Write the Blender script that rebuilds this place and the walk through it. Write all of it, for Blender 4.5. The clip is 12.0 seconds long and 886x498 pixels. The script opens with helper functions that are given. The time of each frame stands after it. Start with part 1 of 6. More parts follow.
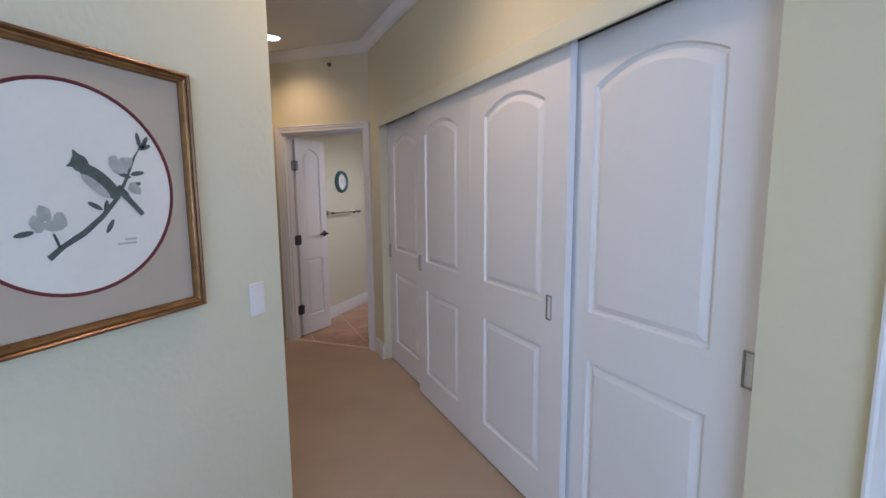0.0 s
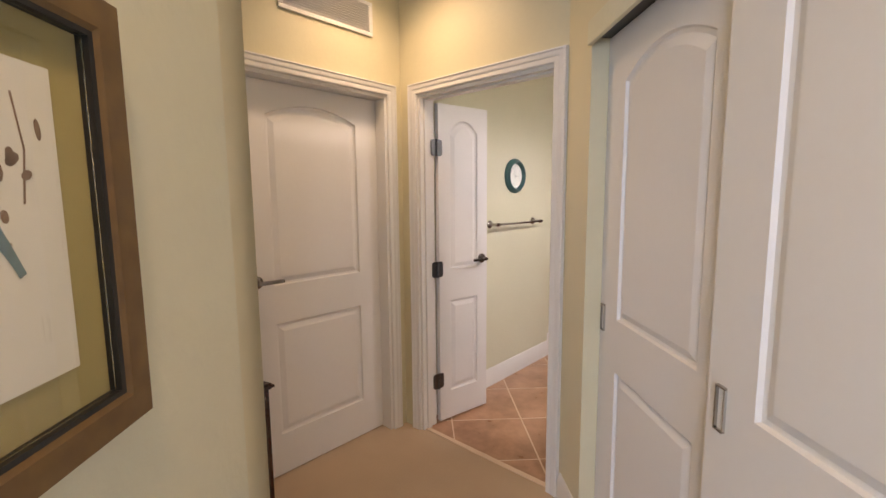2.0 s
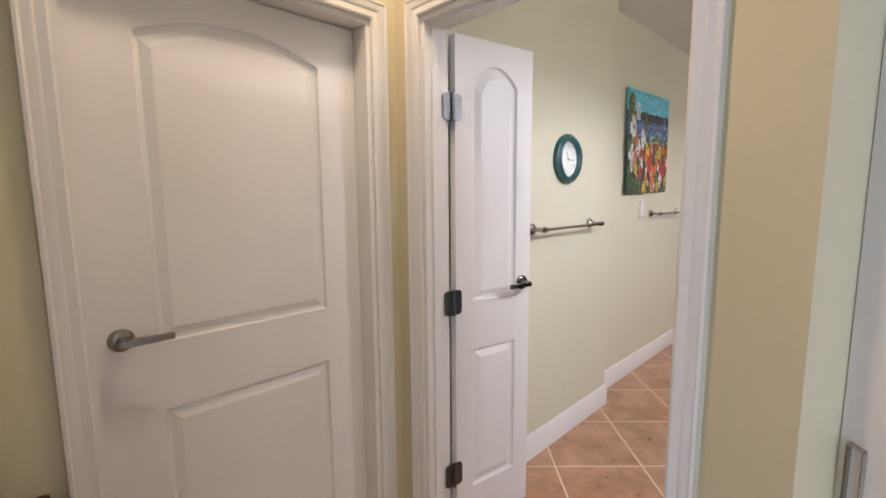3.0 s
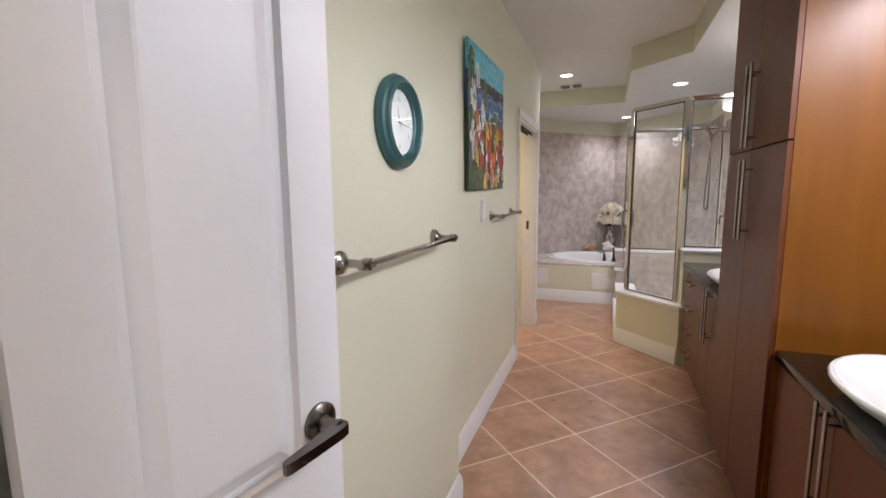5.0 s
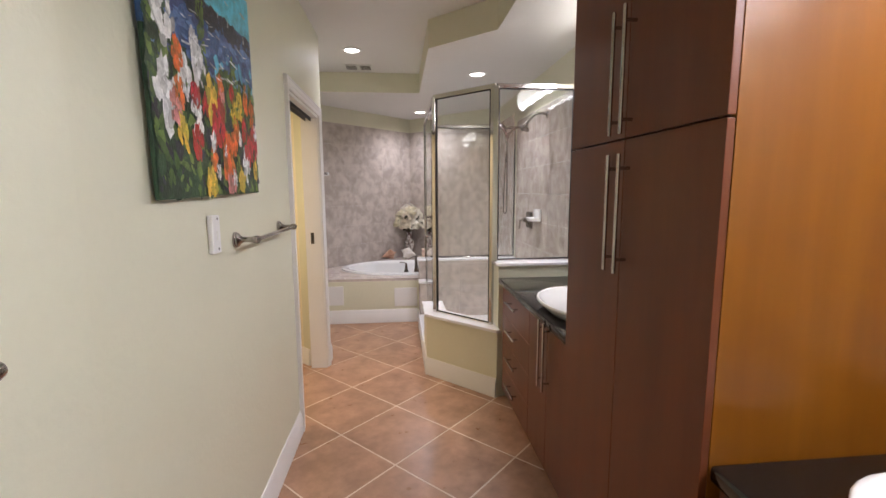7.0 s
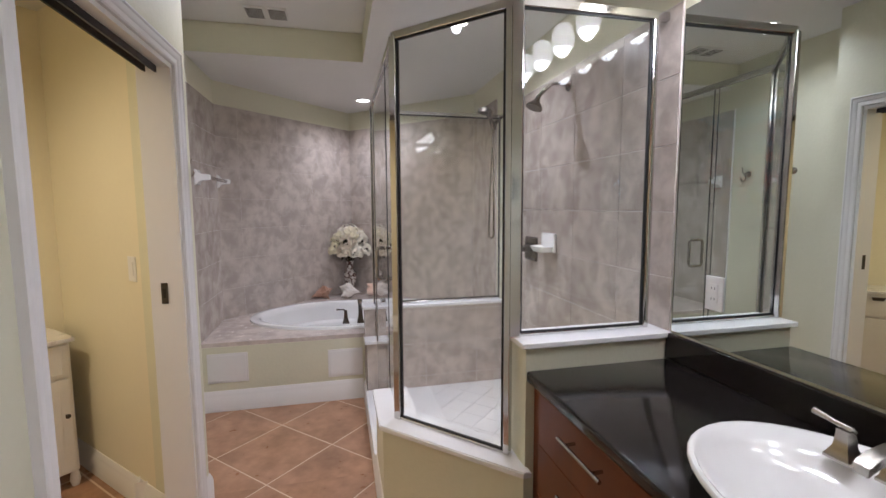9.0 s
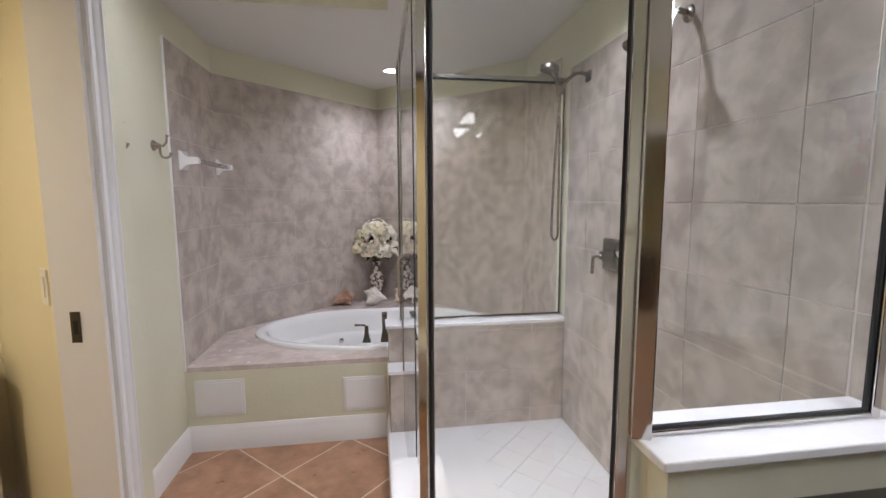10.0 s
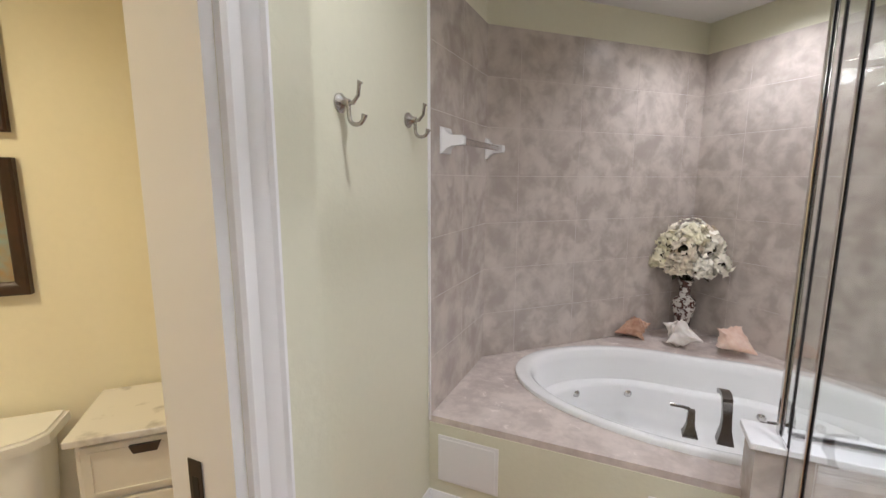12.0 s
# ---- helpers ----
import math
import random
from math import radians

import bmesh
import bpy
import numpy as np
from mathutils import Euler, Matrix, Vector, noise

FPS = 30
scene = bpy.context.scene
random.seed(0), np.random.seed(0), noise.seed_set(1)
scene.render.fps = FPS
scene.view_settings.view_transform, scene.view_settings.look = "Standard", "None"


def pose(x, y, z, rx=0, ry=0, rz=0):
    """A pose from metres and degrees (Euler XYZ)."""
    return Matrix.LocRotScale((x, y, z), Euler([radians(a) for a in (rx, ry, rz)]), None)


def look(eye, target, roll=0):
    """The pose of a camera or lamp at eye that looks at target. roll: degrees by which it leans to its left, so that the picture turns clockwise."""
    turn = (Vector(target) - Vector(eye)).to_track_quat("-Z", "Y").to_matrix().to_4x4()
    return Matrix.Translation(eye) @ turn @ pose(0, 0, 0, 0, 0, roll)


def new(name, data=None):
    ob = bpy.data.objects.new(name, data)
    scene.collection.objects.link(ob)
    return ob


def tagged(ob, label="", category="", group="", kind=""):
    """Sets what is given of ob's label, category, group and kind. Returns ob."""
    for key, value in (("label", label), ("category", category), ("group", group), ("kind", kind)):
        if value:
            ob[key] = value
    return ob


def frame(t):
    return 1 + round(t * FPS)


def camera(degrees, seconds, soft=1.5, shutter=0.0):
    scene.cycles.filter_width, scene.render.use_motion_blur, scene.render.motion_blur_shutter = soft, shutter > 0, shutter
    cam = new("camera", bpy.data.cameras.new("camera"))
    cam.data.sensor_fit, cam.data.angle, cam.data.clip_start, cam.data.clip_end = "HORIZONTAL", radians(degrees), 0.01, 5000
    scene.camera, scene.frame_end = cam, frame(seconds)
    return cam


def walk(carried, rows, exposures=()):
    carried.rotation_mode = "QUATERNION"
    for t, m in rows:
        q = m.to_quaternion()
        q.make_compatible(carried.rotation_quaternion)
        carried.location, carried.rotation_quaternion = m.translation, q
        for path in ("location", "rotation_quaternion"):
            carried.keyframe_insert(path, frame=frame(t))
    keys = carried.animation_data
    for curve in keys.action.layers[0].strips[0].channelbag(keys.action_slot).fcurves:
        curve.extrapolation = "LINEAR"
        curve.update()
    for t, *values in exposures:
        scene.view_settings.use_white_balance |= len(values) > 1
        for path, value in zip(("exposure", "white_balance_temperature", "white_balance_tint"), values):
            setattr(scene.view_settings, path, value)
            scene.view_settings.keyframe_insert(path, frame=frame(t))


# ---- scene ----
cam = camera(90.2, 12.0)
METRES, EYE, TILT, LEAN, TURN = 8.8, 1.5, 0.0, 0.0, 19.0
ROWS = [
    (0.0, 0.0, 0.0, 0.0, -0.06, -7.18, 0.46),
    (0.5, 0.0009, 0.0599, 0.0009, 6.4, -7.01, 0.42),
    (1.0, -0.0095, 0.1153, 0.0021, 12.64, -6.83, 0.43),
    (1.5, -0.0197, 0.1753, 0.0017, 18.29, -6.84, 0.46),
    (2.0, -0.0417, 0.2289, -0.0007, 23.28, -6.79, 0.48),
    (2.5, -0.067, 0.2834, 0.0009, 26.34, -7.22, 0.47),
    (2.7, -0.0753, 0.3068, -0.0016, 26.89, -7.15, 0.46),
    (4.3, -0.1182, 0.4342, -0.0064, 13.46, -7.12, 0.42),
    (4.5, -0.1197, 0.445, -0.0055, 10.07, -7.16, 0.43),
    (5.0, -0.1239, 0.4761, -0.0059, 1.4, -7.44, 0.39),
    (5.5, -0.1234, 0.5049, -0.0061, -6.9, -7.73, 0.37),
    (6.0, -0.1116, 0.5303, -0.0078, -14.07, -8.0, 0.38),
    (6.5, -0.101, 0.555, -0.0038, -20.02, -8.01, 0.26),
    (7.0, -0.0943, 0.5902, -0.003, -24.56, -7.64, 0.28),
    (7.2, -0.0925, 0.6064, -0.0012, -26.19, -7.4, 0.24),
    (8.8, -0.039, 0.7375, -0.0055, -32.19, -5.49, 0.29),
    (9.0, -0.034, 0.753, -0.0048, -32.13, -5.53, 0.3),
    (9.5, -0.0136, 0.7911, -0.0057, -30.68, -5.87, 0.16),
    (10.0, 0.005, 0.8275, -0.0058, -27.43, -6.46, 0.23),
    (10.5, 0.0095, 0.8669, -0.0044, -22.47, -7.23, 0.16),
    (11.0, 0.0141, 0.9006, -0.002, -15.67, -8.03, 0.02),
    (11.5, 0.0168, 0.9293, 0.0001, -6.82, -8.56, -0.0),
    (12.0, 0.0072, 0.9463, 0.0015, 4.96, -9.02, -0.11),
]
EXPOSURES = [(0.0, -0.60, 6000, 21), (0.5, -0.48, 6200, 21), (1.5, -0.07, 7500, 24), (2.5, 0.42, 6500, 15), (4.3, 0.34, 5950, 16), (5.3, 0.14, 6080, 15), (7.0, 0.27, 6150, 15), (9.0, -0.06, 5850, 14), (9.5, -0.05, 5850, 13), (10.5, 0.18, 5950, 11), (11.5, 0.25, 6050, 10), (12.0, 0.18, 6050, 9)]
walk(cam, [(t, pose(0, 0, EYE, TILT, LEAN, TURN) @ pose(METRES * x, METRES * y, METRES * z, 90 + pitch, roll, yaw)) for t, x, y, z, yaw, pitch, roll in ROWS], EXPOSURES)
HALF = math.sqrt(0.5)

# ---- light ----
world = bpy.data.worlds.new("world")
scene.world = world
world.use_nodes = True
sky = world.node_tree.nodes.new("ShaderNodeTexSky")
sky.sky_type, sky.sun_disc, sky.sun_elevation, sky.sun_rotation = "NISHITA", False, radians(40), radians(120)
world.node_tree.links.new(sky.outputs[0], world.node_tree.nodes["Background"].inputs[0])
world.node_tree.nodes["Background"].inputs[1].default_value = 0.12


def lamp(name, place, watts, colour, radius=0.05, spot=None, fade=1.0):
    data = bpy.data.lights.new(name, "SPOT" if spot else "POINT")
    data.energy, data.color, data.shadow_soft_size = watts, colour, radius
    if spot:
        data.spot_size, data.spot_blend = radians(spot), fade
    ob = new(name, data)
    ob.location = place
    return ob


WARM, NEUTRAL, COOL = (1.0, 0.72, 0.42), (0.97, 0.93, 0.97), (0.50, 0.70, 1.0)
lamp("lamp_hall", (-2.68, 3.29, 2.79), 34, (1.0, 0.72, 0.45), 0.08, 140)
# added lamp out of view, fills the near end of the hallway
lamp("lamp_hall", (-0.75, 1.60, 2.79), 46, (1.0, 0.72, 0.45), 0.08, 160)
lamp("lamp_bath", (-2.87, 8.76, 2.655), 36, NEUTRAL, 0.025, 155)
lamp("lamp_shower", (-1.77, 8.68, 2.455), 34, NEUTRAL, 0.025, 155)
lamp("lamp_tub", (-2.19, 10.65, 2.455), 34, NEUTRAL, 0.025, 155)
# added fill light with no fixture, brightens the toilet room
lamp("fill_toilet_room", (-4.1, 7.7, 2.42), 58, (1.0, 0.80, 0.50), 0.06, 165)
for y in (4.248, 4.483, 4.718, 4.953, 6.618, 6.853, 7.088, 7.323):
    lamp("lamp_vanity", (-1.335, y, 2.236), 16.5 if y < 6 else 7.8, NEUTRAL, 0.036, 178, 0.35)
day = bpy.data.lights.new("window_light", "AREA")
day.shape, day.size, day.size_y, day.energy, day.color = "RECTANGLE", 2.4, 1.6, 122, COOL
new("window_light", day).matrix_world = look((1.2, -2.92, 1.6), (0.0, 1.0, 1.3))


# ---- materials ----
def material(name, colour, rough=0.5, metal=0.0, spread=0.06, scale=6.0, bump=0.0, bump_scale=200.0, second=None, coat=0.0, fine=40.0):
    """A surface with large and fine variation of colour and gloss, and fine relief."""
    m = bpy.data.materials.new(name)
    m.use_nodes = True
    t = m.node_tree
    n, l = t.nodes, t.links
    b = n["Principled BSDF"]
    b.inputs["Metallic"].default_value = metal
    b.inputs["Coat Weight"].default_value = coat
    co = n.new("ShaderNodeTexCoord").outputs["Object"]
    big, small = n.new("ShaderNodeTexNoise"), n.new("ShaderNodeTexNoise")
    for tex, s, d in ((big, scale, 4), (small, fine, 3)):
        tex.inputs["Scale"].default_value, tex.inputs["Detail"].default_value = s, d
        l.new(co, tex.inputs["Vector"])
    add = n.new("ShaderNodeMath")
    add.operation = "MULTIPLY_ADD"
    add.inputs[1].default_value, add.inputs[2].default_value = 0.35, 0.0
    l.new(small.outputs[0], add.inputs[0])
    add2 = n.new("ShaderNodeMath")
    add2.operation = "MULTIPLY_ADD"
    add2.inputs[1].default_value = 0.65
    l.new(big.outputs[0], add2.inputs[0])
    l.new(add.outputs[0], add2.inputs[2])
    ramp = n.new("ShaderNodeValToRGB")
    lo = [c * (1 - spread) for c in colour] if second is None else list(second)
    hi = [min(1, c * (1 + spread)) for c in colour] if second is None else list(colour)
    ramp.color_ramp.elements[0].position, ramp.color_ramp.elements[1].position = 0.32, 0.68
    ramp.color_ramp.elements[0].color, ramp.color_ramp.elements[1].color = (*lo, 1), (*hi, 1)
    l.new(add2.outputs[0], ramp.inputs[0])
    l.new(ramp.outputs[0], b.inputs["Base Color"])
    r = n.new("ShaderNodeMapRange")
    r.inputs["To Min"].default_value, r.inputs["To Max"].default_value = max(0.02, rough * 0.85), min(1, rough * 1.15)
    l.new(small.outputs[0], r.inputs["Value"])
    l.new(r.outputs[0], b.inputs["Roughness"])
    if bump:
        tex = n.new("ShaderNodeTexNoise")
        tex.inputs["Scale"].default_value, tex.inputs["Detail"].default_value = bump_scale, 3
        l.new(co, tex.inputs["Vector"])
        bp = n.new("ShaderNodeBump")
        bp.inputs["Strength"].default_value, bp.inputs["Distance"].default_value = bump, 0.002
        l.new(tex.outputs[0], bp.inputs["Height"])
        l.new(bp.outputs[0], b.inputs["Normal"])
    return m


M = {}
M["paint"] = material("green_cream_paint", (0.71, 0.695, 0.535), 0.45, spread=0.025, scale=1.5, bump=0.6, bump_scale=50)
M["hall_paint"] = material("yellow_cream_paint", (0.72, 0.665, 0.47), 0.5, spread=0.025, scale=1.5, bump=0.25, bump_scale=70)
M["toilet_paint"] = material("warm_yellow_paint", (0.82, 0.76, 0.58), 0.5, spread=0.025, scale=1.5, bump=0.25, bump_scale=70)
M["ceiling"] = material("ceiling_paint", (0.76, 0.75, 0.72), 0.7, spread=0.02, scale=1.5, bump=0.2, bump_scale=90)
M["trim"] = material("white_trim_paint", (0.82, 0.81, 0.79), 0.32, spread=0.012, scale=3)
M["door"] = material("white_door_paint", (0.82, 0.81, 0.80), 0.42, spread=0.015, scale=3, bump=0.06, bump_scale=90)
M["carpet"] = material("beige_carpet", (0.50, 0.38, 0.27), 0.95, spread=0.10, scale=2.2, bump=1.0, bump_scale=420, fine=260)
M["grout"] = material("pale_grout", (0.72, 0.575, 0.44), 0.8, spread=0.06)
M["stone_grout"] = material("wall_grout", (0.64, 0.60, 0.57), 0.8, spread=0.05)
M["pan_grout"] = material("white_grout", (0.76, 0.76, 0.76), 0.6, spread=0.05)
M["pan_tile"] = material("white_floor_tile", (0.80, 0.80, 0.80), 0.24, spread=0.03, scale=8)
M["tub_grout"] = material("taupe_grout", (0.585, 0.525, 0.48), 0.8, spread=0.05)


def own_piece(m, stretch=(1, 1, 1)):
    """Shifts the pattern from piece to piece, so that no two tiles are alike, and varies their tone a little."""
    n, l = m.node_tree.nodes, m.node_tree.links
    info, mul, add, mp = n.new("ShaderNodeObjectInfo"), n.new("ShaderNodeVectorMath"), n.new("ShaderNodeVectorMath"), n.new("ShaderNodeMapping")
    mul.operation, add.operation = "MULTIPLY", "ADD"
    mul.inputs[1].default_value = (37.0, 53.0, 71.0)
    mp.inputs["Scale"].default_value = stretch
    co = [x for x in n if x.type == "TEX_COORD"][0]
    l.new(info.outputs["Random"], mul.inputs[0])
    l.new(co.outputs["Object"], add.inputs[0])
    l.new(mul.outputs[0], add.inputs[1])
    l.new(add.outputs[0], mp.inputs["Vector"])
    for x in n:
        if x.type == "TEX_NOISE":
            l.new(mp.outputs[0], x.inputs["Vector"])
            x.inputs["Distortion"].default_value = 0.25
    ramp = [x for x in n if x.type == "VALTORGB"][0]
    b = n["Principled BSDF"]
    hsv, val = n.new("ShaderNodeHueSaturation"), n.new("ShaderNodeMapRange")
    val.inputs["To Min"].default_value, val.inputs["To Max"].default_value = 0.97, 1.03
    l.new(info.outputs["Random"], val.inputs["Value"])
    l.new(val.outputs[0], hsv.inputs["Value"])
    l.new(ramp.outputs[0], hsv.inputs["Color"])
    l.new(hsv.outputs[0], b.inputs["Base Color"])
    return m


def clouded(m, low, high, warp, detail=4.0):
    """Soft clouds: an eased ramp and a little warp."""
    for x in m.node_tree.nodes:
        if x.type == "VALTORGB":
            x.color_ramp.interpolation = "EASE"
            x.color_ramp.elements[0].position, x.color_ramp.elements[1].position = low, high
        if x.type == "TEX_NOISE":
            x.inputs["Distortion"].default_value = warp
            x.inputs["Roughness"].default_value = 0.58
            x.inputs["Detail"].default_value = detail
    return m


def one_slab(m):
    """The pattern runs on from tile to tile; each tile differs a touch in tone."""
    n, l = m.node_tree.nodes, m.node_tree.links
    at = n.new("ShaderNodeNewGeometry").outputs["Position"]
    for x in n:
        if x.type == "TEX_NOISE":
            l.new(at, x.inputs["Vector"])
    ramp, b = [x for x in n if x.type == "VALTORGB"][0], n["Principled BSDF"]
    info, hsv, val = n.new("ShaderNodeObjectInfo"), n.new("ShaderNodeHueSaturation"), n.new("ShaderNodeMapRange")
    val.inputs["To Min"].default_value, val.inputs["To Max"].default_value = 0.975, 1.025
    l.new(info.outputs["Random"], val.inputs["Value"])
    l.new(val.outputs[0], hsv.inputs["Value"])
    l.new(ramp.outputs[0], hsv.inputs["Color"])
    l.new(hsv.outputs[0], b.inputs["Base Color"])
    return m


M["tile"] = clouded(own_piece(material("brown_floor_tile", (0.53, 0.305, 0.184), 0.29, scale=5.0, second=(0.285, 0.148, 0.080), bump=0.10, bump_scale=14, fine=15)), 0.26, 0.76, 0.0)
M["stone"] = clouded(one_slab(material("mottled_wall_tile", (0.595, 0.532, 0.472), 0.25, scale=6.5, second=(0.415, 0.360, 0.314), bump=0.04, bump_scale=40, fine=13)), 0.35, 0.66, 0.35, 3.4)
# the wall stone again, lightened in colour for tub light on the deck
M["lit_deck_stone"] = clouded(one_slab(material("mottled_tile_lit", (0.68, 0.60, 0.54), 0.26, scale=7.0, second=(0.50, 0.43, 0.385), bump=0.04, bump_scale=40, fine=19)), 0.35, 0.64, 0.5)
M["ceramic"] = material("white_ceramic", (0.85, 0.85, 0.83), 0.08, spread=0.01, scale=2, coat=0.3)
M["nickel"] = material("brushed_nickel", (0.42, 0.39, 0.36), 0.22, 1.0, spread=0.05)
M["chrome"] = material("polished_chrome", (0.62, 0.61, 0.60), 0.10, 1.0, spread=0.02)
M["dark_metal"] = material("dark_bronze", (0.10, 0.09, 0.08), 0.35, 1.0, spread=0.1)
M["solid_surface"] = material("white_solid_surface", (0.83, 0.83, 0.83), 0.22, spread=0.015)
M["mahogany"] = material("dark_mahogany", (0.055, 0.014, 0.008), 0.22, scale=4, second=(0.03, 0.008, 0.005), coat=0.3)
M["teal"] = material("teal_plastic", (0.035, 0.11, 0.11), 0.35, spread=0.05)
M["paper"] = material("paper", (0.80, 0.79, 0.74), 0.8, spread=0.03)
M["black"] = material("black_paint", (0.012, 0.012, 0.012), 0.5)


def glass_material(name, colour, rough=0.0):
    m = bpy.data.materials.new(name)
    m.use_nodes = True
    b = m.node_tree.nodes["Principled BSDF"]
    b.inputs["Base Color"].default_value = (*colour, 1)
    b.inputs["Roughness"].default_value = rough
    b.inputs["Transmission Weight"].default_value = 1.0
    b.inputs["IOR"].default_value = 1.45
    return m


def glow_material(name, colour, strength):
    m = bpy.data.materials.new(name)
    m.use_nodes = True
    b = m.node_tree.nodes["Principled BSDF"]
    b.inputs["Base Color"].default_value = (0.85, 0.85, 0.82, 1)
    b.inputs["Emission Color"].default_value = (*colour, 1)
    b.inputs["Emission Strength"].default_value = strength
    return m


M["glass"] = glass_material("clear_glass", (0.97, 0.99, 0.98))
M["acrylic"] = glass_material("acrylic_rod", (0.86, 0.82, 0.79), 0.18)
M["glow"] = glow_material("lit_lens", (1.0, 0.93, 0.82), 9.0)
M["shade"] = glow_material("lit_frosted_glass", (1.0, 0.95, 0.88), 8.0)
M["mirror"] = material("mirror_silver", (0.74, 0.79, 0.77), 0.0, 1.0, spread=0.0)
M["mirror"].node_tree.nodes["Principled BSDF"].inputs["Roughness"].default_value = 0.0
for link in list(M["mirror"].node_tree.nodes["Principled BSDF"].inputs["Roughness"].links):
    M["mirror"].node_tree.links.remove(link)


# ---- shapes ----
def shape():
    return bmesh.new()


def box(bm, x0, x1, y0, y1, z0, z1, bevel=0.0, seg=2):
    r = bmesh.ops.create_cube(bm, size=1.0, matrix=Matrix.Translation(((x0 + x1) / 2, (y0 + y1) / 2, (z0 + z1) / 2)) @ Matrix.Diagonal((x1 - x0, y1 - y0, z1 - z0, 1)))
    if bevel:
        edges = list({e for v in r["verts"] for e in v.link_edges})
        bmesh.ops.bevel(bm, geom=edges, offset=bevel, segments=seg, affect="EDGES", profile=0.5)
    return bm


def prism(bm, points, z0, z1):
    low = [bm.verts.new((*p, z0)) for p in points]
    high = [bm.verts.new((*p, z1)) for p in points]
    bm.faces.new(low[::-1])
    bm.faces.new(high)
    for i in range(len(points)):
        j = (i + 1) % len(points)
        bm.faces.new((low[i], low[j], high[j], high[i]))
    bmesh.ops.recalc_face_normals(bm, faces=bm.faces[:])
    return bm


def rings(bm, loops, close=True, caps=True):
    """Skin over loops of points."""
    made = [[bm.verts.new(p) for p in loop] for loop in loops]
    n = len(made[0])
    for a, b in zip(made, made[1:]):
        for i in range(n if close else n - 1):
            j = (i + 1) % n
            bm.faces.new((a[i], a[j], b[j], b[i]))
    if caps:
        bm.faces.new(made[0][::-1])
        bm.faces.new(made[-1])
    return bm


def lathe(bm, profile, seg=28, m=None, caps=True):
    """Profile of (radius, height) turned round z."""
    m = m or Matrix()
    return rings(bm, [[m @ Vector((r * math.cos(2 * math.pi * i / seg), r * math.sin(2 * math.pi * i / seg), z)) for i in range(seg)] for r, z in profile], caps=caps)


def tube(bm, path, radius, seg=12):
    """A round bar along a path; radius one number or one a point."""
    path = [Vector(p) for p in path]
    radii = radius if isinstance(radius, (list, tuple)) else [radius] * len(path)
    loops, side = [], None
    for i, p in enumerate(path):
        d = ((path[min(i + 1, len(path) - 1)] - p).normalized() + (p - path[max(i - 1, 0)]).normalized()).normalized()
        if side is None:
            side = d.orthogonal().normalized()
        side = (side - d * side.dot(d)).normalized()
        up = d.cross(side)
        loops.append([p + (side * math.cos(2 * math.pi * k / seg) + up * math.sin(2 * math.pi * k / seg)) * radii[i] for k in range(seg)])
    return rings(bm, loops)


def arc(centre, a, b, start, end, steps):
    """Points round a centre: cos along a, sin along b."""
    c, a, b = Vector(centre), Vector(a), Vector(b)
    return [c + a * math.cos(radians(start + (end - start) * i / steps)) + b * math.sin(radians(start + (end - start) * i / steps)) for i in range(steps + 1)]


def sweep(bm, path, profile, flip=1, close=False):
    """A moulding along a level path of (x, y): profile of (out from the wall, z), mitred at the corners; out is to the right of the path, times flip."""
    pts = [Vector((*p, 0)) for p in path]
    loops, n = [], len(pts)
    for i, p in enumerate(pts):
        a = (p - pts[i - 1]).normalized() if (i or close) else None
        b = (pts[(i + 1) % n] - p).normalized() if (i < n - 1 or close) else None
        a, b = a or b, b or a
        na, nb = Vector((a.y, -a.x, 0)), Vector((b.y, -b.x, 0))
        mid = (na + nb).normalized()
        mid = mid / max(0.3, mid.dot(na)) * flip
        loops.append([p + mid * o + Vector((0, 0, z)) for o, z in profile])
    rings(bm, loops + ([loops[0]] if close else []), caps=not close)
    bmesh.ops.recalc_face_normals(bm, faces=bm.faces[:])
    return bm


def finish(name, bm, mat, smooth=0):
    me = bpy.data.meshes.new(name)
    bmesh.ops.recalc_face_normals(bm, faces=bm.faces[:])
    bm.to_mesh(me)
    bm.free()
    me.materials.append(M[mat] if isinstance(mat, str) else mat)
    if smooth:
        me.polygons.foreach_set("use_smooth", [True] * len(me.polygons))
        me.set_sharp_from_angle(angle=radians(smooth))
    return me


def part(name, bm, mat, parent, label="", smooth=0, m=None):
    ob = new(name, finish(name, bm, mat, smooth))
    ob.parent = parent
    if m is not None:
        ob.matrix_basis = m
    return tagged(ob, label)


def thing(name, m, label, category, group="", kind=""):
    ob = new(name)
    ob.empty_display_size = 0.1
    ob.matrix_basis = m
    return tagged(ob, label, category, group, kind)


def solid(name, bm, mat, label, category, group="", kind="", smooth=0, m=None):
    ob = new(name, finish(name, bm, mat, smooth))
    if m is not None:
        ob.matrix_basis = m
    return tagged(ob, label, category, group, kind)


def diag(u, v):
    """A place in the slanted hallway: u away from the first eye towards the closet, v along it."""
    return ((u - v) * HALF, (u + v) * HALF)


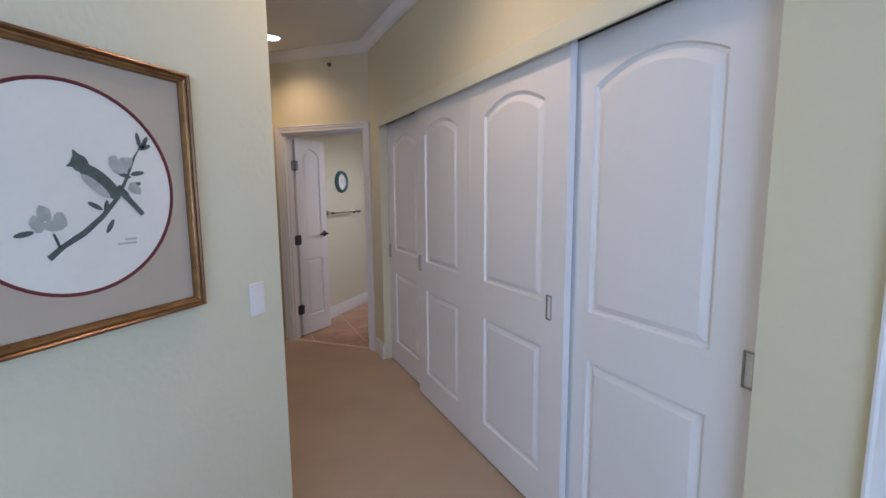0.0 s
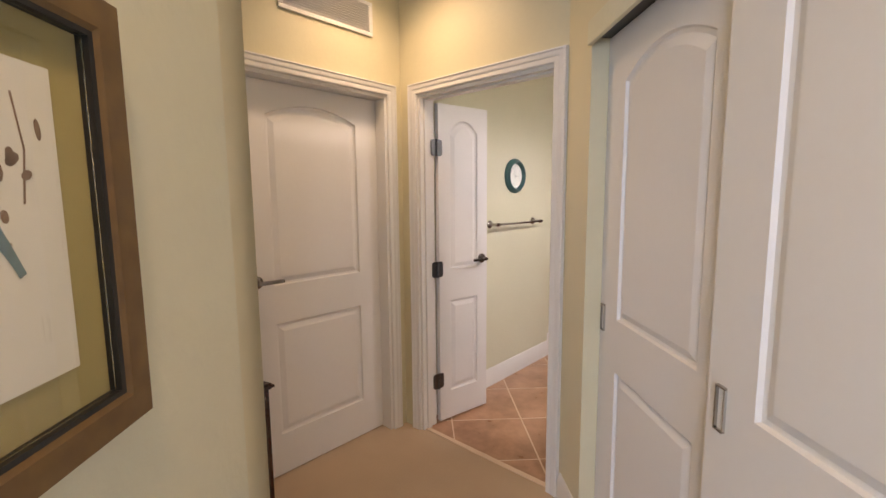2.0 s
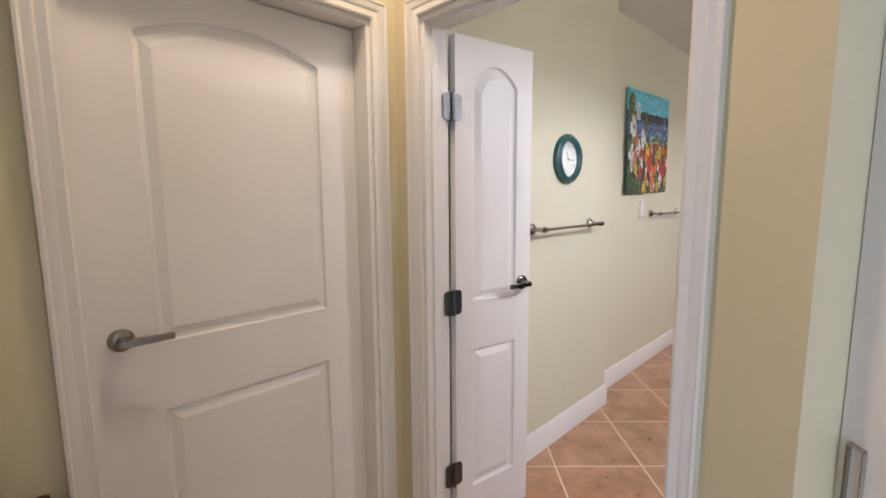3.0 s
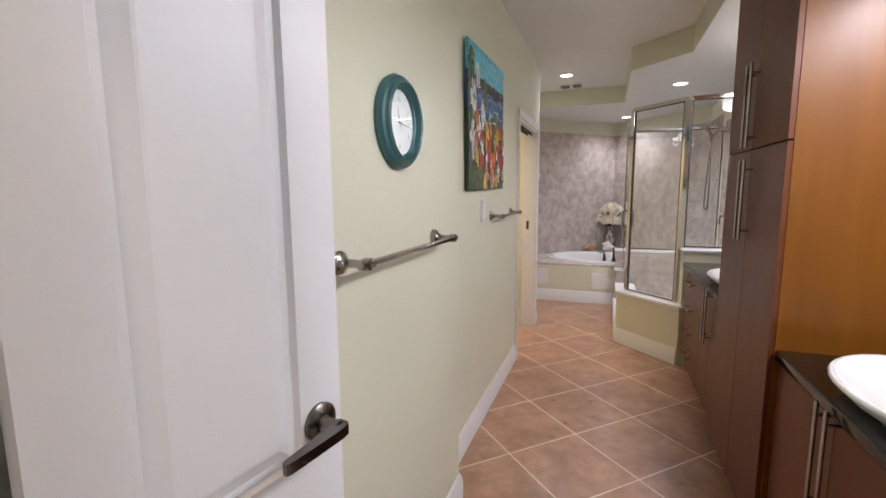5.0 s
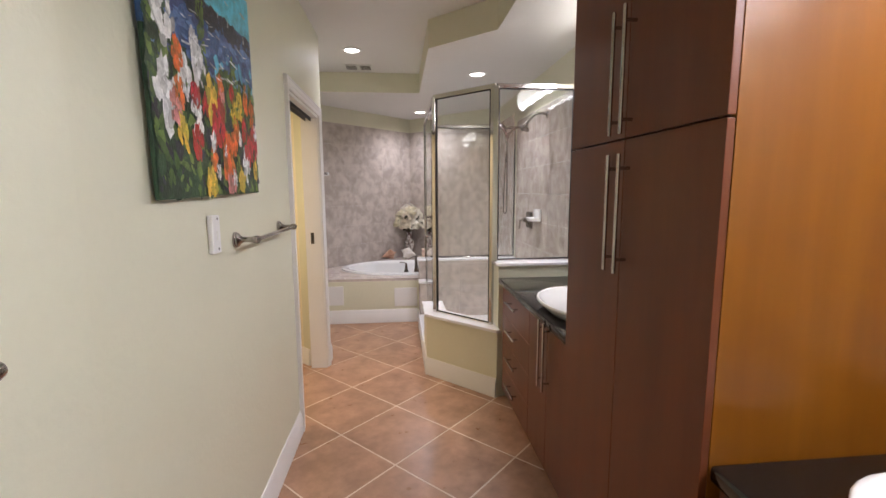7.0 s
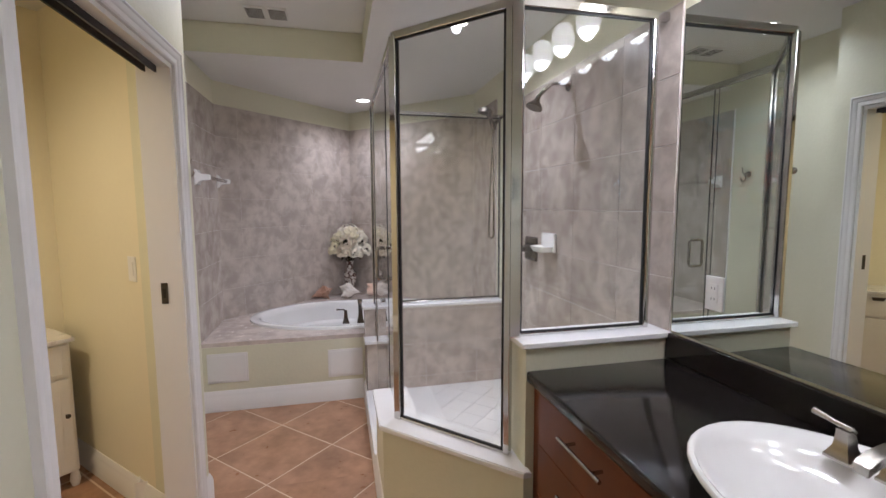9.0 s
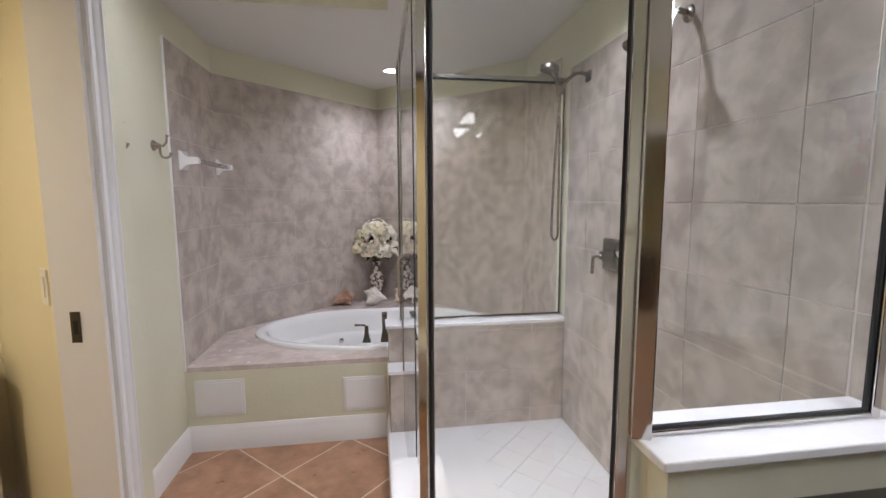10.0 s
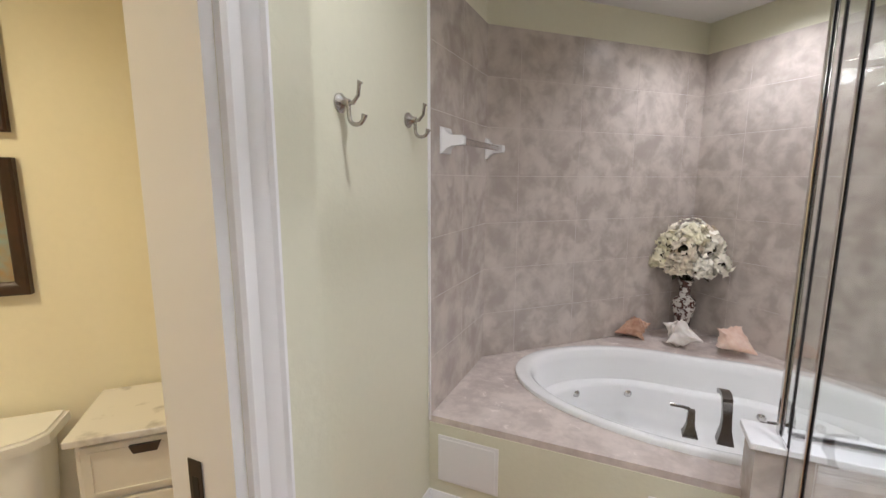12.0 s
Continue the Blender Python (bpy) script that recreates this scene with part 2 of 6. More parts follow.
def wall(name, p0, p1, thick, z0, z1, mat, openings=(), label="painted drywall", trim0=0.0, trim1=0.0):
    """A wall whose room face runs from p0 to p1, with its thickness to the left of that line; openings (start, end, bottom, top) go through it."""
    a, b = Vector((*p0, 0)), Vector((*p1, 0))
    d = (b - a).normalized()
    n = Vector((-d.y, d.x, 0)) * thick
    length = (b - a).length
    bm = shape()

    def piece(s0, s1, b0, b1):
        if s1 - s0 < 1e-4 or b1 - b0 < 1e-4:
            return
        q = [a + d * s0, a + d * s1, a + d * s1 + n, a + d * s0 + n]
        prism(bm, [(p.x, p.y) for p in q], b0, b1)

    at = -trim0
    for s0, s1, bottom, top in sorted(openings):
        piece(at, s0, z0, z1)
        piece(s0, s1, z0, bottom)
        piece(s0, s1, top, z1)
        at = s1
    piece(at, length + trim1, z0, z1)
    return solid(name, bm, mat, label, "wall", kind="structure")


# ---- structure ----
HALL_TOP, BATH_TOP, SOFFIT = 2.84, 2.69, 2.49
XC, YO, YB = -3.07, 3.68, 3.80          # closed-door wall, wall of the double door, its bathroom side
U = 1.215                               # closet wall
XL1, XL2, XH, XM = -3.0, -3.105, -3.43, -1.2
C1, C2 = (-1.125, 1.365), (-2.0, 2.24)
CORNER = (U / HALF - YO, YO)
BEND_L, APEX, BEND_R = (XH, 10.2), (-2.315, 11.315), (XM, 10.2)
YT, YSB = 9.5, 9.41                     # tub front, shower side of the half wall

wall("wall_pictures", (-1.125, -3.0), C1, 0.12, 0, HALL_TOP, "paint", label="pale green painted wall of the hallway")
wall("wall_hall_slant", C1, C2, 0.12, 0, HALL_TOP, "paint", label="pale green painted slanting wall of the hallway")
wall("wall_recess", C2, (-3.07, 1.17), 0.12, 0, HALL_TOP, "hall_paint", label="cream painted wall of the recess")
wall("wall_side_door", (XC, 1.17), (XC, YO), 0.12, 0, HALL_TOP, "hall_paint", [(2.68 - 1.17, 3.565 - 1.17, 0, 2.09)], label="cream painted wall with the closed door", trim1=0.12)
wall("wall_double_door", (XC, YO), CORNER, 0.12, 0, HALL_TOP, "hall_paint", [(-2.925 - XC, -2.015 - XC, 0, 2.09)], label="cream painted wall with the double door", trim1=0.8)
V0, V1 = 0.64, 3.72
wall("wall_closet", CORNER, (4.7, U / HALF - 4.7), 0.10, 0, HALL_TOP, "hall_paint", [((CORNER[1] - CORNER[0]) * HALF - V1, (CORNER[1] - CORNER[0]) * HALF - V0, 0, 2.15)], label="cream painted wall above the closet doors")
wall("wall_window", (4.7, -3.0), (-1.125, -3.0), 0.15, 0, HALL_TOP, "paint", [(2.3, 4.7, 0.8, 2.4)], label="pale painted wall with a window")
wall("wall_closet_back", diag(U + 0.17, 3.85), diag(U + 0.17, 0.55), 0.05, 0, HALL_TOP, "hall_paint", label="closet back wall")

wall("wall_bath_entry_left", (XL1, YB), (XL1, 5.42), 0.12, 0, BATH_TOP, "paint", label="pale green painted bathroom wall")
wall("wall_bath_left", (XL2, 5.42), (XL2, 8.442), 0.13, 0, BATH_TOP, "paint", [(7.32 - 5.42, 8.276 - 5.42, 0, 2.05)], label="pale green painted bathroom wall with a pocket door")
solid("wall_hooks", prism(shape(), [(XH, 8.502), (XH, 10.2), (XH - 0.12, 10.2), (XH - 0.12, 8.645)], 0, BATH_TOP), "paint", "pale green painted wall with hooks", "wall", kind="structure")
solid("wall_hook_return", prism(shape(), [(XL2 - 0.1305, 8.304), (XL2 - 0.1305, 8.442), (XL2 - 0.266, 8.442)], 0, BATH_TOP), "paint", "painted wall return", "wall", kind="structure")
wall("wall_tub_left", BEND_L, APEX, 0.12, 0, BATH_TOP, "paint", label="wall behind the tub", trim0=0.05)
wall("wall_tub_right", APEX, BEND_R, 0.12, 0, BATH_TOP, "paint", label="wall behind the tub", trim1=0.05)
wall("wall_mirror", (XM, 10.2), (XM, YB), 0.12, 0, BATH_TOP, "paint", label="pale green painted wall behind the vanities")
TA0, TA1, TB1 = (-3.25, 8.32), (-3.98, 9.05), (-5.23, 7.80)
wall("wall_toilet_side", TA1, TA0, 0.02, 0, 2.5, "toilet_paint", label="warm yellow painted wall")
wall("wall_toilet_back", TB1, TA1, 0.10, 0, 2.5, "toilet_paint", label="warm yellow painted wall behind the toilet", trim1=0.1)
wall("wall_toilet_far", (-4.25, 6.80), TB1, 0.10, 0, 2.5, "toilet_paint", label="warm yellow painted wall")
wall("wall_toilet_near", (XL2 - 0.13, 6.80), (-4.25, 6.80), 0.10, 0, 2.5, "toilet_paint", label="warm yellow painted wall")

floor_hall = [(-1.125, -3.0), (4.9, -3.0), (CORNER[0] + 0.2, YO), (CORNER[0], YO + 0.03), (XC, YO + 0.03), (XC, 3.6), (XC - 0.3, 3.6), (XC - 0.3, 2.6), (XC, 2.6), (XC, 1.17), C2, C1]
solid("floor_carpet", prism(shape(), floor_hall, -0.1, 0.0), "carpet", "beige cut-pile carpet", "carpet", kind="structure")
solid("floor_bath", prism(shape(), [(-3.2, YO + 0.03), (-1.09, YO + 0.03), (-1.09, 10.25), (-2.315, 11.47), (-3.54, 10.25), (-3.54, 8.75), (-3.98, 9.18), (-5.36, 7.8), (-4.3, 6.71), (-3.2, 6.71)], -0.1, -0.0010), "grout", "pale grout between brown floor tiles", "floor", kind="structure")
solid("ceiling_hall", prism(shape(), [(-1.2, -3.1), (4.9, -3.1), (CORNER[0] + 0.3, YB), (XC - 0.1, YB), (XC - 0.1, 1.0), (-2.0, 2.1), (-1.2, 1.3)], HALL_TOP, HALL_TOP + 0.1), "ceiling", "white painted hallway ceiling", "ceiling", kind="structure")
solid("ceiling_bath", prism(shape(), [(-3.22, YB - 0.1), (-1.09, YB - 0.1), (-1.09, 10.25), (-2.315, 11.47), (-3.54, 10.25), (-3.54, 8.45), (-3.22, 8.45)], BATH_TOP, BATH_TOP + 0.1), "ceiling", "white painted bathroom ceiling", "ceiling", kind="structure")
solid("ceiling_toilet_room", prism(shape(), [(-5.2, 6.7), (-3.22, 6.7), (-3.22, 8.44), (-4.0, 9.2), (-5.4, 7.8), (-5.4, 7.5)], 2.5, 2.6), "ceiling", "white painted ceiling", "ceiling", kind="structure")
soffit = solid("ceiling_soffit", prism(shape(), [(-1.83, YB + 0.002), (XM - 0.002, YB + 0.002), (XM - 0.002, 10.199), (-2.315, 11.312), (XH + 0.002, 10.199), (XH + 0.002, YT), (-2.25, YT), (-2.25, 8.0), (-1.83, 7.58)], SOFFIT, BATH_TOP - 0.002), "ceiling", "lowered ceiling over vanities, shower and tub", "ceiling", kind="structure")
soffit.data.materials.append(M["paint"])
for face in soffit.data.polygons:
    if abs(face.normal.z) < 0.5:
        face.material_index = 1


def on(x, y, z, n):
    """The pose of a thing that faces -y in its own axes, set at a place with its front towards n."""
    return pose(x, y, z, 0, 0, math.degrees(math.atan2(n[0], -n[1])))


def on_slant(u, v, z, side):
    """The same in the slanted hallway: side -1 hangs it on the closet wall, +1 on the wall facing it."""
    return on(*diag(u, v), z, (HALF * side, HALF * side))


EAST, WEST, SOUTH = (1, 0), (-1, 0), (0, -1)


# ---- trim ----
CASING = [(0, 0), (0, 0.011), (0.006, 0.015), (0.026, 0.013), (0.034, 0.018), (0.050, 0.019), (0.056, 0.023), (0.063, 0.021), (0.066, 0.0)]


def casing(name, m, x0, x1, top, label="white moulded door casing"):
    """A moulding round three sides of an opening, on the plane y = 0 of m."""
    flat = sweep(shape(), [(x0, 0), (x0, top), (x1, top), (x1, 0)], CASING, flip=-1)
    bmesh.ops.transform(flat, matrix=Matrix(((1, 0, 0, 0), (0, 0, -1, 0), (0, 1, 0, 0), (0, 0, 0, 1))), verts=flat.verts[:])
    return solid(name, flat, "trim", label, "door casing", kind="structure", smooth=30, m=m)


def jamb(name, m, x0, x1, top, depth, stop=None):
    """The boards that line an opening of that depth, behind the plane y = 0 of m; stop: how far in the door stop lies."""
    bm = shape()
    t = 0.018
    box(bm, x0, x0 + t, 0.001, depth - 0.001, 0, top)
    box(bm, x1 - t, x1, 0.001, depth - 0.001, 0, top)
    box(bm, x0 + t, x1 - t, 0.001, depth - 0.001, top - t, top)
    if stop is not None:
        a, b = stop
        box(bm, x0 + t, x0 + t + 0.012, a, b, 0, top - t, 0.002)
        box(bm, x1 - t - 0.012, x1 - t, a, b, 0, top - t, 0.002)
        box(bm, x0 + t + 0.012, x1 - t - 0.012, a, b, top - t - 0.012, top - t, 0.002)
    return solid(name, bm, "trim", "white painted door jamb", "door jamb", kind="structure", m=m)


def baseboard(name, path, flip=1, h=0.14, t=0.016):
    prof = [(0, 0), (t, 0), (t, h - 0.042), (t - 0.003, h - 0.036), (t - 0.003, h - 0.026), (t - 0.008, h - 0.012), (t - 0.012, h), (0, h)]
    return solid(name, sweep(shape(), path, prof, flip), "trim", "white moulded baseboard", "baseboard", kind="structure", smooth=35)


m_side = on(XC, 0, 0, EAST)                      # own x runs along +y
casing("trim_side_door", m_side, 2.68, 3.565, 2.09)
jamb("jamb_side_door", m_side, 2.68, 3.565, 2.09, 0.12)
m_dbl = on(0, YO, 0, SOUTH)
casing("trim_double_door", m_dbl, -2.925, -2.03, 2.09)
jamb("jamb_double_door", m_dbl, -2.925, -2.015, 2.09, 0.12, (0.03, 0.065))
casing("trim_double_door_inside", pose(0, YB, 0, 0, 0, 180), 2.015, 2.925, 2.09)
m_left = on(XL2, 0, 0, EAST)
casing("trim_pocket_door", m_left, 7.32, 8.276, 2.05)
jamb("jamb_pocket_door", m_left, 7.32, 8.276, 2.05, 0.13)
solid("pocket_door_track", box(box(shape(), 7.36, 8.238, 0.045, 0.052, 2.005, 2.032), 7.36, 8.238, 0.085, 0.092, 2.005, 2.032), "black", "dark slot of the pocket door track", "door track", kind="structure", m=m_left)

baseboard("baseboard_hall_pictures", [(-1.125, -2.99), C1, C2, (-3.06, 1.18)])
baseboard("baseboard_side_door", [(XC, 1.19), (XC, 2.614)])
baseboard("baseboard_closet", [(CORNER[0] + 0.012, CORNER[1] - 0.012), diag(U, V1 + 0.002)])
baseboard("baseboard_closet_end", [diag(U, V0 - 0.002), diag(U, 0.46)])
baseboard("baseboard_bath_entry", [(XL1, YB + 0.08), (XL1, 5.42), (XL2, 5.42), (XL2, 7.252)])
baseboard("baseboard_hooks", [(XL2, 8.344), (XL2, 8.442), (XH, 8.442), (XH, YT), (-2.297, YT)], h=0.15)
baseboard("baseboard_curb", [(-2.280, 9.50), (-2.280, 8.048), (-1.815, 7.583)])
baseboard("baseboard_toilet_room", [(-4.25, 6.80), TB1, TA1, TA0])

crown = [(0, HALL_TOP - 0.085), (0.010, HALL_TOP - 0.085), (0.014, HALL_TOP - 0.070), (0.040, HALL_TOP - 0.035), (0.072, HALL_TOP - 0.016), (0.080, HALL_TOP - 0.010), (0.080, HALL_TOP - 0.001), (0, HALL_TOP - 0.001)]
solid("crown_hall", sweep(shape(), [(-1.125, -2.99), C1, C2, (-3.07, 1.17), (XC, YO), CORNER, (4.69, U / HALF - 4.69)], crown), "trim", "white crown moulding", "crown moulding", kind="structure", smooth=30)

# carpet edge strip at the double door
solid("threshold_strip", box(shape(), -2.905, -2.035, YO + 0.015, YO + 0.045, -0.002, 0.006, 0.002), "grout", "pale threshold strip", "threshold", kind="structure")


# ---- doors ----
def panel_face(bm, w, h, panels, y, out):
    """One moulded face of a door: stiles and rails with sunk panels, the top one arched. out: -1 for the front, 1 for the back."""
    def face(points):
        bm.faces.new([bm.verts.new((x, y, z)) for x, z in points])

    x0, x1 = panels[0][0], panels[0][1]
    face([(0, 0), (x0, 0), (x0, h), (0, h)])
    face([(x1, 0), (w, 0), (w, h), (x1, h)])
    z = 0
    for a, b, z0, z1, rise in panels:
        face([(x0, z), (x1, z), (x1, z0), (x0, z0)])
        z = z1
        steps = 16 if rise else 1
        top = [(a + (b - a) * i / steps, z1 + rise * (1 - (2 * i / steps - 1) ** 2)) for i in range(steps + 1)]
        outline = [(a, z0), (b, z0)] + top[::-1]
        cx, cz = (a + b) / 2, (z0 + z1) / 2
        hw, hh = (b - a) / 2, (z1 + rise - z0) / 2
        loops = []
        for inset, depth in ((0, 0), (0.005, 0.011), (0.016, 0.0135), (0.042, 0.002), (0.047, 0.0015)):
            loops.append([(cx + (px - cx) * (1 - inset / hw), y - out * depth, cz + (pz - cz) * (1 - inset / hh)) for px, pz in outline])
        rings(bm, loops, caps=False)
        bm.faces.new([bm.verts.new(p) for p in loops[-1]])
        if rise:
            face([(x0, h), *top, (x1, h)])
            z = None
    if z is not None:
        face([(x0, z), (x1, z), (x1, h), (x0, h)])


def panel_door(w, h, t, margin, zs):
    """A two-panel moulded door, 0 to w across, its front at y = 0."""
    low0, low1, up0, up1, rise = zs
    panels = [(margin, w - margin, low0, low1, 0), (margin, w - margin, up0, up1, rise)]
    bm = shape()
    panel_face(bm, w, h, panels, 0, -1)
    panel_face(bm, w, h, panels, t, 1)
    for q in ([(0, 0, 0), (0, t, 0), (0, t, h), (0, 0, h)], [(w, 0, 0), (w, t, 0), (w, t, h), (w, 0, h)], [(0, 0, h), (0, t, h), (w, t, h), (w, 0, h)], [(0, 0, 0), (0, t, 0), (w, t, 0), (w, 0, 0)]):
        bm.faces.new([bm.verts.new(p) for p in q])
    bmesh.ops.remove_doubles(bm, verts=bm.verts[:], dist=0.0002)
    return bm


M["hinge_metal"] = material("dark_hinge_metal", (0.13, 0.14, 0.15), 0.36, 1.0, spread=0.1)
M["aged_nickel"] = material("aged_nickel", (0.28, 0.26, 0.24), 0.26, 1.0, spread=0.08)
M["lever_metal"] = material("dark_nickel", (0.17, 0.155, 0.14), 0.26, 1.0, spread=0.08)


def lever(parent, x, z, towards, y=0.0, mat="lever_metal", side=-1):
    """A lever handle on a rose; towards: which way its arm points; side: -1 on the front."""
    hd = part("handle", lathe(shape(), [(0.0, 0.0), (0.032, 0.0), (0.032, 0.006), (0.026, 0.011), (0.014, 0.013), (0.0115, 0.016), (0.0115, 0.045), (0.0, 0.047)], 24, caps=False), mat, parent, "brushed nickel lever handle", 40, m=pose(x, y, z, 90 if side < 0 else -90))
    a, b = sorted((-towards * 0.012, towards * 0.118))
    blade = shape()
    rings(blade, [[(a + (b - a) * k, sy * 0.0085, z) for sy, z in ((-1, lo), (1, lo), (1, hi), (-1, hi))] for k, lo, hi in (((0.0, 0.034, 0.052), (0.04, 0.032, 0.058), (0.16, 0.032, 0.061), (0.5, 0.042, 0.062), (0.95, 0.049, 0.062), (1.0, 0.052, 0.060)) if towards > 0 else ((0.0, 0.052, 0.060), (0.05, 0.049, 0.062), (0.5, 0.042, 0.062), (0.84, 0.032, 0.061), (0.96, 0.032, 0.058), (1.0, 0.034, 0.052)))])
    part("lever", blade, mat, hd, "flat blade lever", 30)
    return hd


def hinge(parent, x, y, z, mat="hinge_metal", turn=0.0):
    """A butt hinge with round-cornered leaves, knuckles and screws."""
    bm = shape()
    for side in (-1, 1):
        pts = [(side * 0.004, -0.050)] + [(side * 0.026 + side * 0.016 * math.sin(radians(18 * i)), -0.034 - 0.016 * math.cos(radians(18 * i))) for i in range(6)]
        pts += [(side * 0.026 + side * 0.016 * math.cos(radians(18 * i)), 0.034 + 0.016 * math.sin(radians(18 * i))) for i in range(6)] + [(side * 0.004, 0.050)]
        rings(bm, [[(px, dy, pz) for px, pz in pts] for dy in (-0.0022, 0.0015)])
    for k in range(5):
        tube(bm, [(0, -0.004, -0.052 + k * 0.0209), (0, -0.004, -0.0320 + k * 0.0209)], 0.0078, 12)
    return part("hinge", bm, mat, parent, "dark round-cornered butt hinge", 40, m=pose(x, y, z, 0, 0, turn))


ZS = (0.19, 0.805, 1.01, 1.885, 0.072)
# closed side door, set back in its jamb
side_door = tagged(new("door_side", finish("door_side", panel_door(0.845, 2.06, 0.035, 0.15, (0.225, 0.83, 1.035, 1.90, 0.065)), "door")), "closed white two-panel door with an arched top panel", "door", kind="structure")
side_door.matrix_basis = on(XC - 0.083, 2.70, 0.008, EAST)
lever(side_door, 0.062, 1.065, 1, mat="aged_nickel")

# double door: two narrow leaves, opened into the bathroom
for name, m, w, towards in (("door_leaf", pose(-2.892, 3.823, 0.012, 0, 0, 80), 0.412, -1), ("door_leaf", pose(-2.000, 3.785, 0.012, 0, 0, 90), 0.435, -1)):
    leaf = tagged(new(name, finish(name, panel_door(w, 2.05, 0.035, 0.088, ZS), "door")), "open narrow white leaf of the double door", "door", "leaves of the double door", "structure")
    leaf.matrix_basis = m
    lever(leaf, w - 0.050, 1.06, towards, 0.0)
    lever(leaf, w - 0.050, 1.06, towards, 0.035, side=1)
    for z in (0.28, 1.02, 1.78):
        hinge(leaf, -0.014, 0.0, z)


def flush_pull(parent, x, z):
    """A finger pull: a raised nickel rim on three sides of a shallow painted cup; brighter metal on the fourth paints
    its reflection.
    """
    bm = shape()
    for a, b, c, d in ((-0.016, 0.014, 0.050, 0.0545), (-0.016, 0.014, -0.0545, -0.050), (-0.016, -0.0115, -0.05, 0.05)):
        box(bm, a, b, -0.009, 0.001, c, d, 0.0015)
    pull = part("pull", bm, "nickel", parent, "brushed metal finger pull", m=pose(x, 0, z))
    part("lip", box(shape(), 0.0115, 0.0145, -0.0075, 0.001, -0.05, 0.05, 0.001), "chrome", pull)
    part("recess", box(shape(), -0.0115, 0.0115, -0.0012, 0.001, -0.05, 0.05), "trim", pull)


for v_left, u, wide, pull_x in ((3.7165, 1.283, 0.79, 0.034), (2.957, 1.2355, 0.775, 0.052), (2.180, 1.2355, 0.79, 0.700), (1.452, 1.283, 0.80, 0.766)):
    d = thing("closet_door", on_slant(u, v_left, 0.012, -1), "white sliding closet door with an arched panel", "closet door", "sliding closet doors")
    part("slab", panel_door(wide, 2.075, 0.034, 0.15, ZS), "door", d)
    flush_pull(d, pull_x, 0.992)
solid("closet_fascia", box(shape(), 0, V1 - V0, -0.012, 0.006, 2.064, 2.150, 0.003), "paint", "painted board over the closet doors", "fascia", kind="structure", m=on_slant(U - 0.007, V1, 0, -1))
solid("closet_track", box(shape(), 0.01, V1 - V0 - 0.01, 0.012, 0.095, 2.09, 2.148), "dark_metal", "dark sliding door track", "door track", kind="structure", m=on_slant(U, V1, 0, -1))
casing("trim_bedroom_door", on_slant(U, 0.40, 0, -1), 0.066, 0.95, 2.09)
solid("door_bedroom", panel_door(0.884, 2.085, 0.02, 0.15, ZS), "door", "closed white panel door", "door", kind="structure", m=on_slant(U - 0.022, 0.334, 0.004, -1))

# bedroom window behind the walker
win = tagged(new("window_1", finish("window_1", box(box(box(box(box(shape(), 0, 2.4, 0, 0.06, 0.8, 0.86), 0, 2.4, 0, 0.06, 2.34, 2.4), 0, 0.06, 0, 0.06, 0.86, 2.34), 2.34, 2.4, 0, 0.06, 0.86, 2.34), 1.17, 1.23, 0, 0.06, 0.86, 2.34), "trim")), "white framed window with bright daylight", "window", kind="structure")
win.matrix_basis = pose(0.0, -3.1, 0)
pane = part("pane", box(box(shape(), 0.062, 1.168, 0.025, 0.031, 0.862, 2.338), 1.232, 2.338, 0.025, 0.031, 0.862, 2.338), "glass", win, "clear glass")
pane.visible_shadow = False


# ---- fixtures of the hallway ----
def downlight(x, y, z, r=0.062):
    d = thing("recessed_light", pose(x, y, z), "lit round recessed ceiling light with white rim", "ceiling light", "recessed ceiling lights")
    part("rim", lathe(shape(), [(r, 0.0), (r + 0.022, -0.001), (r + 0.020, -0.006), (r + 0.004, -0.008), (r, -0.002)], 32, caps=False), "trim", d, smooth=40)
    part("lens", lathe(shape(), [(0.0, -0.003), (r, -0.003)], 32, caps=False), "glow", d, "glowing lens")


downlight(-2.68, 3.29, HALL_TOP, 0.075)
# unseen fixture, added to go with the hallway fill lamp
downlight(-0.75, 1.60, HALL_TOP, 0.075)
downlight(-2.87, 8.76, BATH_TOP)
downlight(-1.77, 8.68, SOFFIT)
downlight(-2.19, 10.65, SOFFIT)


def switch_plate(m, label, w=0.07, h=0.115, rocker=True):
    s = thing("light_switch", m, label, "light switch")
    part("plate", box(shape(), -w / 2, w / 2, -0.006, -0.0005, -h / 2, h / 2, 0.002), "trim", s)
    if rocker:
        part("rocker", box(shape(), -0.016, 0.016, -0.009, -0.006, -0.033, 0.033, 0.0012), "trim", s)
    return s


switch_plate(on(-1.125, 1.233, 1.135, EAST), "white rocker light switch on the painted wall")
switch_plate(on(XH, 8.62, 1.22, EAST), "white light switch near the hooks")
switch_plate(on(-3.367, 8.437, 1.18, (-HALF, -HALF)), "white light switch on the yellow wall")
pl = thing("remote_holder", on(XL2, 6.178, 1.329, EAST), "narrow white plastic control plate with two screws", "control plate")
part("plate", box(shape(), -0.031, 0.031, -0.019, -0.0005, -0.064, 0.064, 0.004), "trim", pl)
for z in (-0.050, 0.052):
    part("screw", lathe(shape(), [(0, -0.003), (0.0045, -0.003), (0.0045, 0.0), (0, 0.001)], 12, caps=False), "dark_metal", pl, m=pose(0.008, -0.020, z, 90))
part("button", box(shape(), -0.006, 0.007, -0.0215, -0.019, -0.018, 0.012, 0.001), "paper", pl)

